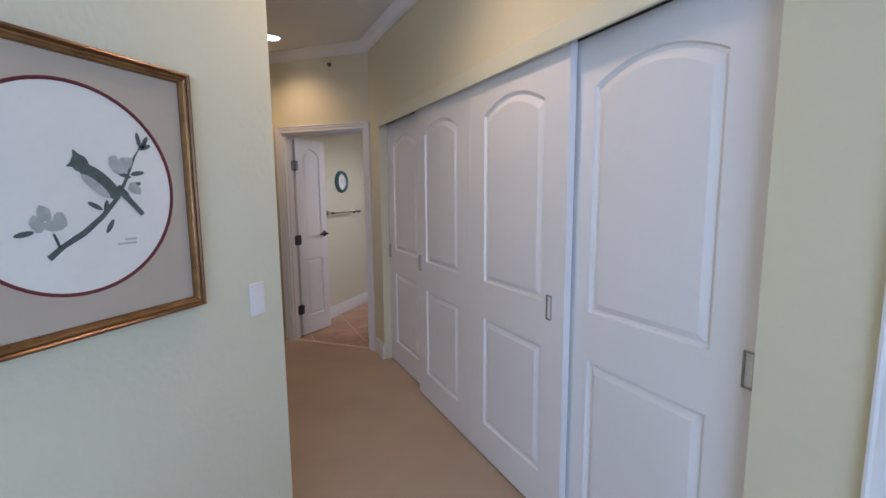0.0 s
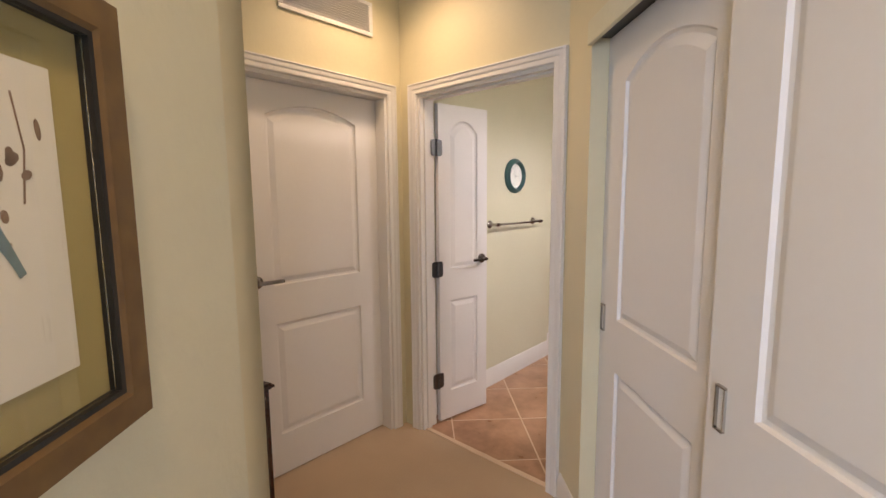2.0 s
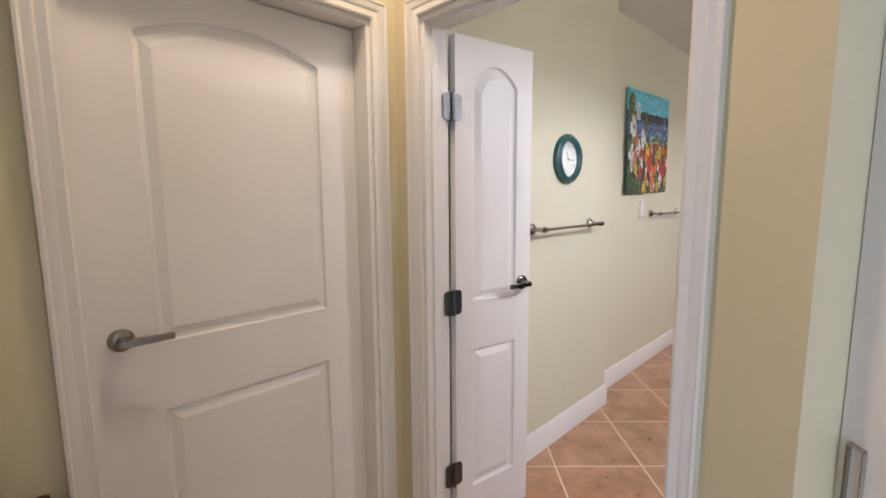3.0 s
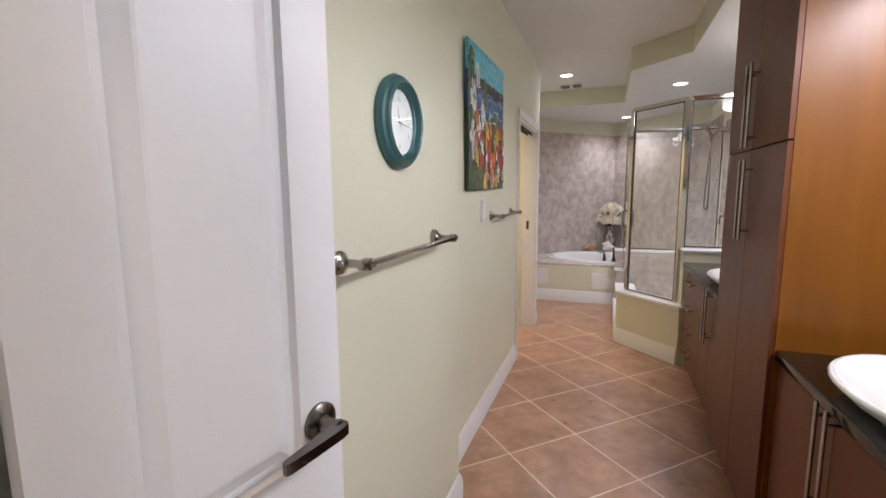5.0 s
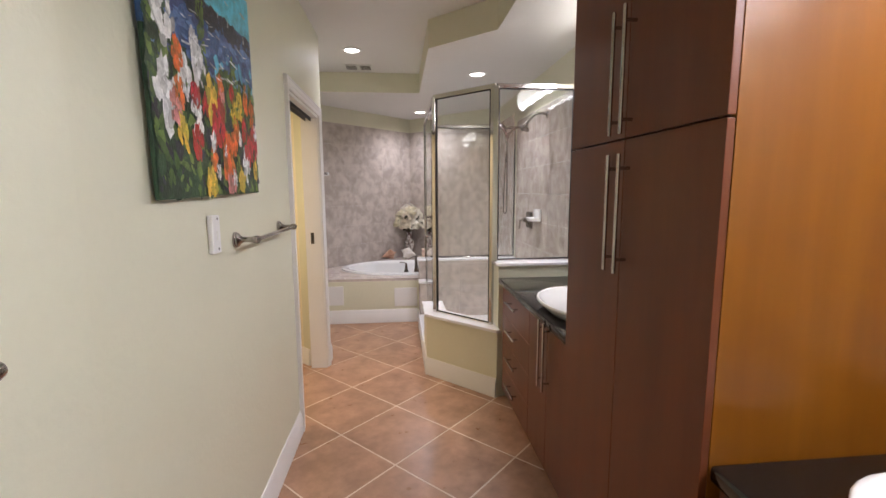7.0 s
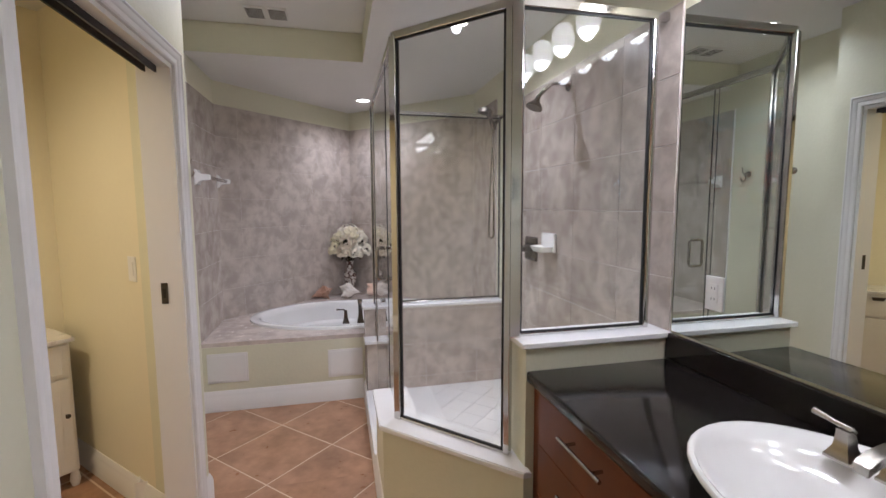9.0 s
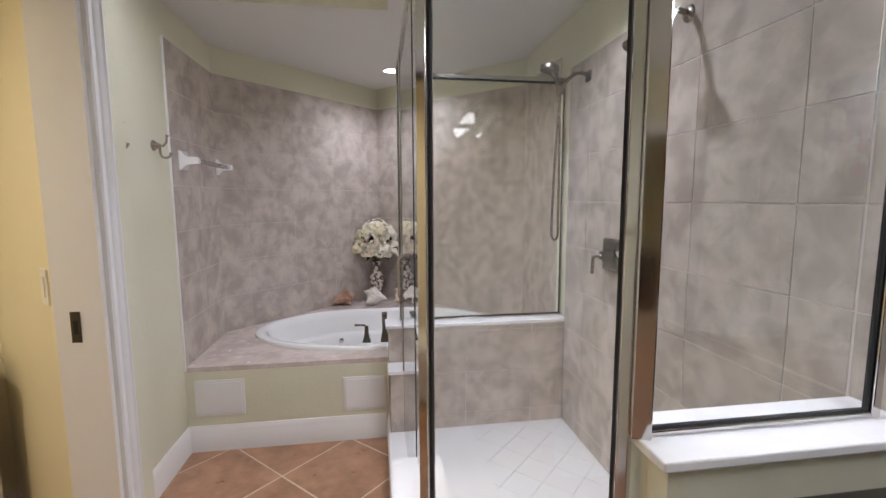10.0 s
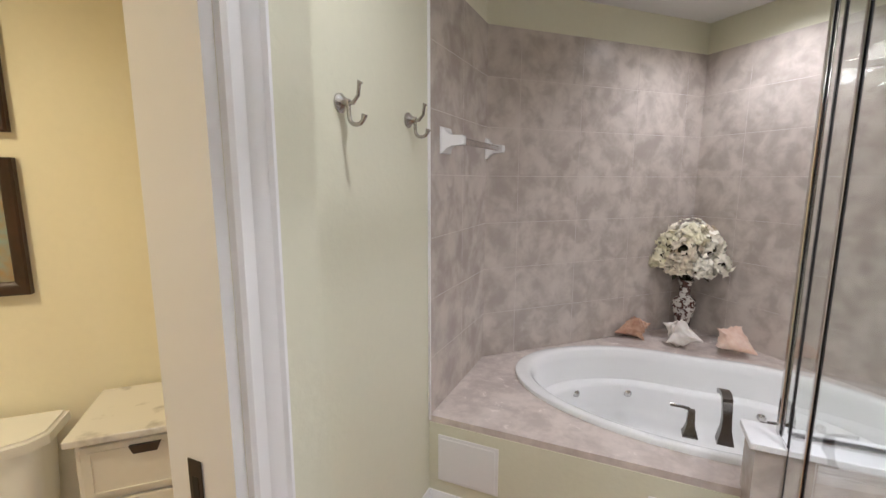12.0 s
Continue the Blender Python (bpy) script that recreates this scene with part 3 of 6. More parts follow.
v = thing("air_vent", on(XC, 3.185, 2.485, EAST), "white metal return air grille with level louvres", "vent")
fr = shape()
for a, b, c, e in ((-0.283, 0.283, 0.070, 0.091), (-0.283, 0.283, -0.091, -0.070), (-0.283, -0.258, -0.07, 0.07), (0.258, 0.283, -0.07, 0.07)):
    box(fr, a, b, -0.012, -0.0005, c, e, 0.003)
part("frame", fr, "trim", v)
# dark sheet stands in for the shade of the duct behind the louvres
part("backing", box(shape(), -0.258, 0.258, -0.0025, -0.0005, -0.07, 0.07), "dark_metal", v)
slat = finish("slat", box(shape(), -0.257, 0.257, -0.006, 0.006, -0.001, 0.001), "trim")
for i in range(11):
    s = new("slat", slat)
    s.parent, s.matrix_basis = v, pose(0, -0.007, -0.062 + i * 0.0124, -38)

sp = thing("sprinkler", on(-2.36, YO, 2.685, SOUTH), "small dark sidewall sprinkler head under the crown", "sprinkler")
part("escutcheon", lathe(shape(), [(0.0, 0.0), (0.022, 0.0), (0.018, 0.006), (0.008, 0.008), (0.006, 0.02), (0, 0.02)], 16, caps=False), "nickel", sp, smooth=40, m=pose(0, 0, 0, 90))
part("deflector", lathe(shape(), [(0.0, 0.022), (0.012, 0.022), (0.012, 0.025), (0.0, 0.027)], 12, caps=False), "dark_metal", sp, m=pose(0, 0, 0, 90))


# ---- pictures ----
def flat_disc(bm, cx, cz, rx, rz, y, turn=0.0, seg=14, wobble=0.0):
    c, s = math.cos(radians(turn)), math.sin(radians(turn))
    pts = []
    for i in range(seg):
        a = 2 * math.pi * i / seg
        k = 1 + wobble * (random.random() - 0.5)
        px, pz = rx * math.cos(a) * k, rz * math.sin(a) * k
        pts.append(bm.verts.new((cx + px * c - pz * s, y, cz + px * s + pz * c)))
    bm.faces.new(pts)
    return bm


def stroke(bm, points, widths, y):
    """A flat tapering brush stroke through points."""
    left, right = [], []
    for i, (x, z) in enumerate(points):
        x0, z0 = points[max(0, i - 1)]
        x1, z1 = points[min(len(points) - 1, i + 1)]
        d = math.hypot(x1 - x0, z1 - z0)
        nx, nz = -(z1 - z0) / d * widths[i], (x1 - x0) / d * widths[i]
        left.append(bm.verts.new((x + nx, y, z + nz)))
        right.append(bm.verts.new((x - nx, y, z - nz)))
    for i in range(len(points) - 1):
        bm.faces.new((left[i], left[i + 1], right[i + 1], right[i]))
    return bm


def picture_frame(parent, w, h, profile, mat):
    """A mitred frame; profile of (inwards, out from the wall)."""
    flat = sweep(shape(), [(-w / 2, -h / 2), (-w / 2, h / 2), (w / 2, h / 2), (w / 2, -h / 2)], profile, flip=1, close=True)
    bmesh.ops.transform(flat, matrix=Matrix(((1, 0, 0, 0), (0, 0, -1, 0), (0, 1, 0, 0), (0, 0, 0, 1))), verts=flat.verts[:])
    return part("frame", flat, mat, parent, smooth=30)


M["gilt"] = material("brown_gilt_wood", (0.24, 0.11, 0.038), 0.3, 0.35, scale=8, second=(0.13, 0.055, 0.018))
M["gold_bead"] = material("worn_gold_leaf", (0.33, 0.17, 0.06), 0.32, 0.6, scale=14, second=(0.17, 0.08, 0.028))
M["walnut"] = material("mottled_brown_wood", (0.17, 0.10, 0.034), 0.42, scale=25, second=(0.11, 0.06, 0.022))
M["mat_board"] = material("grey_mat_board", (0.50, 0.43, 0.345), 0.85, spread=0.04)
M["olive_mat"] = material("olive_gold_mat_board", (0.39, 0.325, 0.125), 0.7, spread=0.06)
M["maroon"] = material("maroon_edge", (0.14, 0.02, 0.025), 0.7)
M["ink"] = material("grey_green_ink", (0.10, 0.125, 0.12), 0.9, spread=0.3, scale=60)
M["ink_pale"] = material("pale_grey_ink", (0.42, 0.44, 0.42), 0.9, spread=0.15, scale=60)
M["ink_white"] = material("white_ink", (0.74, 0.76, 0.73), 0.9, spread=0.1, scale=80)
M["ink_blue"] = material("blue_grey_ink", (0.13, 0.22, 0.25), 0.9, spread=0.35, scale=60)
M["ink_brown"] = material("brown_ink", (0.22, 0.14, 0.09), 0.9, spread=0.3, scale=60)

p1 = thing("framed_print", on(-1.125, 0.667, 1.507, EAST), "square print with a round mat in a gilt wooden frame", "picture")
picture_frame(p1, 0.667, 0.667, [(0, 0.001), (0, 0.020), (0.003, 0.027), (0.008, 0.029), (0.012, 0.025), (0.0125, 0.014), (0.030, 0.010), (0.030, 0.001)], "gilt")
picture_frame(p1, 0.642, 0.642, [(0, 0.013), (0, 0.022), (0.003, 0.025), (0.007, 0.024), (0.010, 0.019), (0.014, 0.017), (0.017, 0.011), (0.0172, 0.009)], "gold_bead").name = "bead"
bm = shape()
rings(bm, [[(0.02 + s * math.cos(2 * math.pi * i / 64) if k else max(-0.303, min(0.303, 2 * math.cos(2 * math.pi * i / 64))) , -0.008, (s * math.sin(2 * math.pi * i / 64) if k else max(-0.303, min(0.303, 2 * math.sin(2 * math.pi * i / 64)))) + (0.008 if k else 0)) for i in range(64)] for k, s in ((0, 0), (1, 0.243))], caps=False)
part("mat_board", bm, "mat_board", p1, "grey mat with a round window")
bm = shape()
rings(bm, [[(0.02 + s * math.cos(2 * math.pi * i / 64), y, 0.008 + s * math.sin(2 * math.pi * i / 64)) for i in range(64)] for s, y in ((0.244, -0.0085), (0.240, -0.0085), (0.236, -0.006))], caps=False)
part("mat_edge", bm, "maroon", p1, "maroon edge of the mat")
part("paper", box(shape(), -0.26, 0.26, -0.0055, -0.002, -0.25, 0.26), "paper", p1)
bm = shape()
stroke(bm, [(-0.075, -0.142), (-0.045, -0.118), (0.0, -0.092), (0.045, -0.055), (0.085, -0.01), (0.11, 0.035), (0.135, 0.09), (0.155, 0.12)], [0.007, 0.006, 0.007, 0.006, 0.005, 0.004, 0.003, 0.001], -0.0062)
stroke(bm, [(-0.052, -0.120), (-0.058, -0.098), (-0.062, -0.088)], [0.003, 0.003, 0.002], -0.0062)
for x, z, turn in ((0.165, 0.118, 20), (0.150, 0.135, 100), (0.166, 0.13, 60), (0.105, 0.045, 160), (0.14, 0.05, 10), (0.03, -0.03, 150), (0.055, -0.035, 80), (0.06, -0.08, 60), (-0.115, -0.085, 190), (0.13, 0.02, 20), (0.10, 0.005, 140)):
    flat_disc(bm, x, z, 0.019, 0.006, -0.0063, turn, 10)
part("drawn_branch", bm, "ink", p1, "grey-green drawn branch", m=pose(0.028, 0, 0))
bm = shape()
flat_disc(bm, 0.047, 0.027, 0.058, 0.022, -0.0066, -42, 18)
flat_disc(bm, 0.006, 0.068, 0.019, 0.020, -0.0067, 15, 14)
stroke(bm, [(0.004, 0.076), (-0.006, 0.098)], [0.013, 0.001], -0.00675)
stroke(bm, [(-0.008, 0.066), (-0.022, 0.060)], [0.007, 0.001], -0.00676)
stroke(bm, [(0.085, 0.015), (0.115, -0.02), (0.145, -0.055)], [0.010, 0.007, 0.006], -0.0068)
part("drawn_shape", bm, "ink", p1, "plain dark drawn shape", m=pose(0.028, 0, 0))
bm = shape()
flat_disc(bm, 0.036, 0.016, 0.040, 0.011, -0.0070, -42, 14)
part("drawn_shape", bm, "ink_pale", p1, "plain pale drawn shape", m=pose(0.028, 0, 0))
bm = shape()
for x, z in ((-0.09, -0.065), (-0.06, -0.07), (-0.075, -0.045), (-0.045, -0.06), (0.085, 0.07), (0.11, 0.075), (0.10, 0.06), (0.13, 0.012)):
    flat_disc(bm, x, z, 0.020, 0.014, -0.0065 - 0.0001 * random.random(), random.uniform(0, 180), 10, 0.4)
part("drawn_blossom", bm, "ink_pale", p1, m=pose(0.028, 0, 0))
bm = shape()
for k, w in ((0, 0.055), (1, 0.048)):
    for j in range(9):
        if random.random() < 0.85:
            box(bm, 0.075 + j * w / 9, 0.075 + (j + 0.75) * w / 9, -0.0061, -0.0056, -0.118 - k * 0.010, -0.113 - k * 0.010)
part("caption", bm, "ink_pale", p1, "two unreadable lines of small writing", m=pose(0.028, 0, 0))

p2 = thing("framed_print", on_slant(0.245 * HALF, 2.342, 1.470, 1), "upright print in a deep mottled wooden frame", "picture")
picture_frame(p2, 0.368, 0.487, [(0, 0.001), (0, 0.030), (0.003, 0.034), (0.036, 0.034), (0.042, 0.030), (0.042, 0.012)], "walnut")
picture_frame(p2, 0.284, 0.403, [(0, 0.012), (0, 0.0305), (0.005, 0.029), (0.005, 0.012)], "black").name = "inner_frame"
part("mat_board", box(shape(), -0.140, 0.140, -0.014, -0.010, -0.200, 0.200), "olive_mat", p2, "olive gold mat")
part("paper", box(shape(), -0.095, 0.095, -0.0165, -0.0142, -0.150, 0.150), "paper", p2)
bm = shape()
flat_disc(bm, -0.005, 0.03, 0.040, 0.017, -0.0170, -58, 16)
flat_disc(bm, -0.025, 0.078, 0.013, 0.015, -0.0171, 10, 12)
stroke(bm, [(0.018, 0.0), (0.032, -0.025), (0.042, -0.045)], [0.007, 0.005, 0.004], -0.0172)
part("drawn_shape", bm, "ink_blue", p2, "plain blue-grey drawn shape")
bm = shape()
flat_disc(bm, 0.0, 0.008, 0.022, 0.008, -0.0174, -50, 12)
for i in range(26):
    flat_disc(bm, random.uniform(-0.085, 0.01) if i % 3 else random.uniform(0.03, 0.075), random.uniform(-0.135, -0.03) if i % 3 else random.uniform(0.0, 0.12), random.uniform(0.006, 0.011), random.uniform(0.003, 0.006), -0.0169, random.uniform(0, 180), 8)
stroke(bm, [(-0.06, -0.11), (-0.03, -0.06), (0.0, -0.02), (0.035, -0.015)], [0.0015] * 4, -0.0168)
stroke(bm, [(0.05, 0.12), (0.058, 0.07), (0.052, 0.02)], [0.0012] * 3, -0.0168)
part("drawn_sprigs", bm, "ink_brown", p2)
gl = part("glazing", box(shape(), -0.1365, 0.1365, -0.0225, -0.0205, -0.196, 0.196), "glass", p2, "clear picture glass")
gl.visible_shadow = False


# ---- small dark cabinet in the recess ----
c = thing("side_cabinet", on(XC + 0.004, 2.455, 0, EAST), "narrow dark polished mahogany side cabinet with a shaped top", "cabinet")
half_top = [(0.125, 0.0), (0.137, -0.12), (0.133, -0.22), (0.115, -0.31), (0.107, -0.37), (0.123, -0.422)]
top = half_top + [(-x, y) for x, y in half_top[::-1]]
bm = prism(shape(), top, 0.735, 0.760)
bmesh.ops.bevel(bm, geom=[e for e in bm.edges if abs(e.verts[0].co.z - e.verts[1].co.z) < 1e-6], offset=0.007, segments=2, affect="EDGES")
part("top", bm, "mahogany", c, smooth=40)
part("body", prism(shape(), [(x * 0.90, y * 0.93 - 0.002) for x, y in top], 0.06, 0.735), "mahogany", c)
part("plinth", prism(shape(), [(x * 0.93, y * 0.95 - 0.001) for x, y in top], 0.0, 0.06), "mahogany", c)
dr = part("door", box(shape(), -0.092, 0.092, -0.410, -0.3935, 0.08, 0.65, 0.003), "mahogany", c)
part("handle", lathe(shape(), [(0, 0.0), (0.007, 0.0), (0.006, 0.012), (0.013, 0.022), (0, 0.028)], 14, caps=False), "dark_metal", dr, m=pose(-0.07, -0.410, 0.36, 90))
part("drawer", box(shape(), -0.092, 0.092, -0.410, -0.3935, 0.665, 0.725, 0.003), "mahogany", c)
part("handle", box(shape(), 0.045, 0.088, -0.417, -0.4105, 0.698, 0.710, 0.002), "nickel", c, "small metal plate")


# ---- bathroom: left wall ----
k = thing("wall_clock", on(XL1, 4.832, 1.652, EAST) @ Matrix.Diagonal((0.965, 1.05, 0.965, 1)), "round clock with a ridged teal rim and white dial", "clock")
part("rim", lathe(shape(), [(0.098, 0.001), (0.140, 0.001), (0.143, 0.012), (0.137, 0.024), (0.128, 0.028), (0.124, 0.036), (0.115, 0.040), (0.109, 0.036), (0.106, 0.028), (0.100, 0.020), (0.098, 0.012)], 48, caps=False), "teal", k, smooth=25, m=pose(0, 0, 0, 90))
dial = part("dial", lathe(shape(), [(0.0, 0.010), (0.100, 0.010)], 48, caps=False), "paper", k, "white dial", m=pose(0, 0, 0, 90))
bm = shape()
for i in range(60):
    a = math.radians(6 * i)
    r0, w = (0.084, 0.0012) if i % 5 == 0 else (0.088, 0.0004)
    stroke(bm, [(math.sin(a) * r0, math.cos(a) * r0), (math.sin(a) * 0.092, math.cos(a) * 0.092)], [w, w], -0.0106)
part("minute_marks", bm, "black", k)
for i in range(12):
    a = math.radians(30 * (i + 1))
    cu = bpy.data.curves.new("numeral", "FONT")
    cu.body, cu.size, cu.align_x, cu.align_y = str(i + 1), 0.021, "CENTER", "CENTER"
    num = new("numeral", cu)
    cu.materials.append(M["ink"])
    num.parent, num.matrix_basis = k, pose(math.sin(a) * 0.071, -0.0108, math.cos(a) * 0.071, 90)
part("minute_hand", stroke(shape(), [(-0.015, 0.001), (0.066, -0.007)], [0.0022, 0.0012], -0.0125), "black", k)
part("hour_hand", stroke(shape(), [(0.004, -0.012), (-0.014, 0.044)], [0.0026, 0.0016], -0.0118), "black", k)
gl = part("crystal", lathe(shape(), [(0.0, 0.0225), (0.10, 0.0215), (0.10, 0.0195), (0.0, 0.0205)], 48, caps=False), "glass", k, "clear crystal", m=pose(0, 0, 0, 90))
gl.visible_shadow = False


def towel_bar(y0, y1, z, x, label):
    """A bar on two turned posts, along y."""
    t = thing("towel_bar", on(x, (y0 + y1) / 2, z, EAST), label, "towel bar", "towel bars")
    half = (y1 - y0) / 2
    for s in (-1, 1):
        part("post", lathe(shape(), [(0.0, 0.0), (0.030, 0.0), (0.030, 0.006), (0.026, 0.009), (0.027, 0.014), (0.018, 0.020), (0.011, 0.030), (0.010, 0.062), (0.014, 0.070), (0.016, 0.080), (0.014, 0.090), (0.0, 0.094)], 28, caps=False), "nickel", t, smooth=40, m=pose(s * half, 0, 0, 90))
    prof = [(half + 0.030, 0.0), (half + 0.029, 0.010), (half + 0.018, 0.013), (half - 0.004, 0.011), (half - 0.022, 0.013), (half - 0.028, 0.0085)]
    ends = [(0.0, -half - 0.030)] + [(r, -h) for h, r in prof[1:]] + [(r, h) for h, r in prof[:0:-1]] + [(0.0, half + 0.030)]
    part("bar", lathe(shape(), ends, 20, caps=False), "nickel", t, smooth=50, m=pose(0, -0.080, 0, 0, 90))


towel_bar(4.502, 5.122, 1.279, XL1, "brushed nickel towel bar on turned posts")
towel_bar(6.385, 6.990, 1.288, XL2, "brushed nickel towel bar beside the switch plate")

# garden painting
for name, col in (("sky_paint", (0.10, 0.42, 0.60)), ("sea_paint", (0.035, 0.075, 0.22)), ("leaf_paint", (0.028, 0.065, 0.030)), ("red_paint", (0.52, 0.035, 0.025)), ("orange_paint", (0.68, 0.17, 0.02)), ("yellow_paint", (0.72, 0.50, 0.05)), ("white_paint", (0.75, 0.76, 0.80)), ("green_paint", (0.12, 0.20, 0.04)), ("dusk_paint", (0.03, 0.03, 0.05)), ("mid_blue_paint", (0.10, 0.17, 0.40)), ("pink_paint", (0.6, 0.25, 0.22))):
    M[name] = material(name, col, 0.35, scale=30, spread=0.45, bump=0.6, bump_scale=120, fine=150)
    tree = M[name].node_tree
    stroke_tone, hsv, value, hue = tree.nodes.new("ShaderNodeNewGeometry"), tree.nodes.new("ShaderNodeHueSaturation"), tree.nodes.new("ShaderNodeMapRange"), tree.nodes.new("ShaderNodeMapRange")
    value.inputs["To Min"].default_value, value.inputs["To Max"].default_value = 0.50, 1.30
    hue.inputs["To Min"].default_value, hue.inputs["To Max"].default_value = 0.515, 0.485
    for mapped, port in ((value, "Value"), (hue, "Hue")):
        tree.links.new(stroke_tone.outputs["Random Per Island"], mapped.inputs["Value"])
        tree.links.new(mapped.outputs[0], hsv.inputs[port])
    tree.links.new([x for x in tree.nodes if x.type == "VALTORGB"][0].outputs[0], hsv.inputs["Color"])
    tree.links.new(hsv.outputs[0], tree.nodes["Principled BSDF"].inputs["Base Color"])
PW, PH = 0.800, 0.760
g = thing("garden_painting", on(XL2, 6.226, 1.458, EAST) @ pose(0, 0, 0, 0, -1.2), "unframed canvas of bright garden flowers before a blue sea", "painting")
part("canvas", box(shape(), -PW / 2, PW / 2, -0.026, -0.014, 0, PH, 0.003), "leaf_paint", g)
part("stretcher", box(shape(), -PW / 2 + 0.04, PW / 2 - 0.04, -0.0139, -0.0005, 0.03, PH - 0.04), "ink_brown", g, "wooden stretcher behind the canvas")
random.seed(11)
bm = shape()
box(bm, -PW / 2 - 0.0012, PW / 2 + 0.0012, -0.0271, -0.0139, PH * 0.80, PH + 0.001)
part("painted_sky", bm, "sky_paint", g)
part("painted_sea", box(shape(), -PW / 2 - 0.0012, PW / 2 + 0.0012, -0.0270, -0.0139, PH * 0.56, PH * 0.80), "sea_paint", g)


def dab(bm, x, z, s, tall, lift, turn=35, wobble=0.7, seg=8):
    x = max(-PW / 2 + s + 0.002, min(PW / 2 - s - 0.002, x))
    z = max(s * tall + 0.002, min(PH - s * tall - 0.002, z))
    flat_disc(bm, x, z, s, s * tall, -lift - random.random() * 0.0015, random.uniform(-turn, turn), seg, wobble)


def dabs(name, mat, count, xr, zr, size, tall=1.0, lift=0.0277, turn=35):
    """Loose strokes of one colour."""
    bm = shape()
    for i in range(count):
        dab(bm, random.uniform(*xr), random.uniform(*zr), random.uniform(*size), tall, lift, turn)
    return tagged(part(name, bm, mat, g), kind="stuff")


def blooms(mat, places, lift):
    """Flowers as upright clumps of broken strokes; places of (across, up, size) as shares of the canvas."""
    bm = shape()
    for x, z, r in places:
        for j in range(24):
            a, d = random.uniform(0, 6.28), math.sqrt(random.random())
            dab(bm, (x - 0.5) * PW + r * d * math.cos(a) * 0.85, z * PH + r * d * math.sin(a) * 1.3, r * random.uniform(0.14, 0.34), random.uniform(1.3, 2.8), lift, 28, 0.8, 9)
    return tagged(part("painted_bloom", bm, mat, g), kind="stuff")


full = (-PW / 2, PW / 2)
left_edge = (-PW / 2, -PW / 2 + 0.10)
dabs("painted_haze", "white_paint", 14, full, (PH * 0.84, PH * 0.97), (0.010, 0.030), 0.18, 0.0274, 12)
dabs("painted_dusk", "dusk_paint", 150, full, (PH * 0.715, PH * 0.795), (0.010, 0.030), 0.6, 0.0276, 12)
dabs("painted_wave", "mid_blue_paint", 150, full, (PH * 0.46, PH * 0.72), (0.014, 0.042), 0.35, 0.0276, 20)
dabs("painted_wave", "sky_paint", 40, (0.0, PW / 2), (PH * 0.38, PH * 0.62), (0.008, 0.022), 1.6, 0.0278, 25)
dabs("painted_foliage", "leaf_paint", 330, full, (0, PH * 0.50), (0.012, 0.036), 1.4, 0.0280, 60)
dabs("painted_foliage", "leaf_paint", 80, left_edge, (PH * 0.4, PH * 0.95), (0.008, 0.024), 1.5, 0.0282, 60)
dabs("painted_foliage", "dusk_paint", 150, full, (0, PH * 0.42), (0.008, 0.022), 1.5, 0.0284, 60)
dabs("painted_foliage", "green_paint", 330, full, (0, PH * 0.55), (0.004, 0.016), 1.9, 0.0288, 60)
dabs("painted_foliage", "green_paint", 90, left_edge, (PH * 0.4, PH * 0.95), (0.004, 0.014), 1.6, 0.0288, 70)
dabs("painted_stalk", "green_paint", 46, (-0.10, -0.05), (PH * 0.46, PH * 0.80), (0.004, 0.010), 2.0, 0.0290, 40)
dabs("painted_stalk", "green_paint", 36, (0.14, 0.20), (PH * 0.40, PH * 0.64), (0.004, 0.010), 2.0, 0.0290, 40)
blooms("white_paint", [(0.12, 0.63, 0.058), (0.36, 0.53, 0.046), (0.24, 0.44, 0.042), (0.10, 0.37, 0.056), (0.31, 0.31, 0.042), (0.82, 0.13, 0.046), (0.21, 0.80, 0.044), (0.33, 0.60, 0.030)], 0.0296)
blooms("orange_paint", [(0.87, 0.48, 0.036), (0.94, 0.42, 0.034), (0.56, 0.47, 0.030), (0.19, 0.51, 0.034), (0.18, 0.39, 0.030), (0.67, 0.24, 0.034), (0.44, 0.165, 0.030)], 0.0298)
blooms("red_paint", [(0.51, 0.31, 0.060), (0.31, 0.39, 0.034), (0.87, 0.22, 0.048), (0.95, 0.27, 0.044), (0.30, 0.22, 0.036), (0.81, 0.31, 0.028), (0.68, 0.47, 0.024), (0.40, 0.36, 0.030)], 0.0300)
blooms("orange_paint", [(0.60, 0.165, 0.056), (0.71, 0.31, 0.034)], 0.0303)
blooms("yellow_paint", [(0.45, 0.41, 0.046), (0.69, 0.38, 0.032), (0.77, 0.42, 0.034), (0.39, 0.04, 0.042), (0.74, 0.05, 0.042), (0.19, 0.25, 0.032), (0.94, 0.12, 0.026)], 0.0304)
blooms("pink_paint", [(0.61, 0.06, 0.044), (0.57, 0.44, 0.024), (0.15, 0.33, 0.030)], 0.0304)
blooms("white_paint", [(0.44, 0.23, 0.022), (0.65, 0.08, 0.022), (0.75, 0.27, 0.020), (0.97, 0.32, 0.022), (0.47, 0.11, 0.018), (0.56, 0.20, 0.016)], 0.0308)
dabs("painted_foam", "white_paint", 34, (-0.2, PW / 2), (PH * 0.50, PH * 0.74), (0.012, 0.036), 0.09, 0.0310, 20)
for x, z, h in ((0.58, 0.775, 0.020), (0.69, 0.770, 0.032), (0.885, 0.755, 0.030)):
    part("painted_sail", stroke(shape(), [((x - 0.5) * PW, z * PH), ((x - 0.5) * PW + 0.002, z * PH + h)], [0.005, 0.0015], -0.0316), "white_paint", g)
random.seed(0)


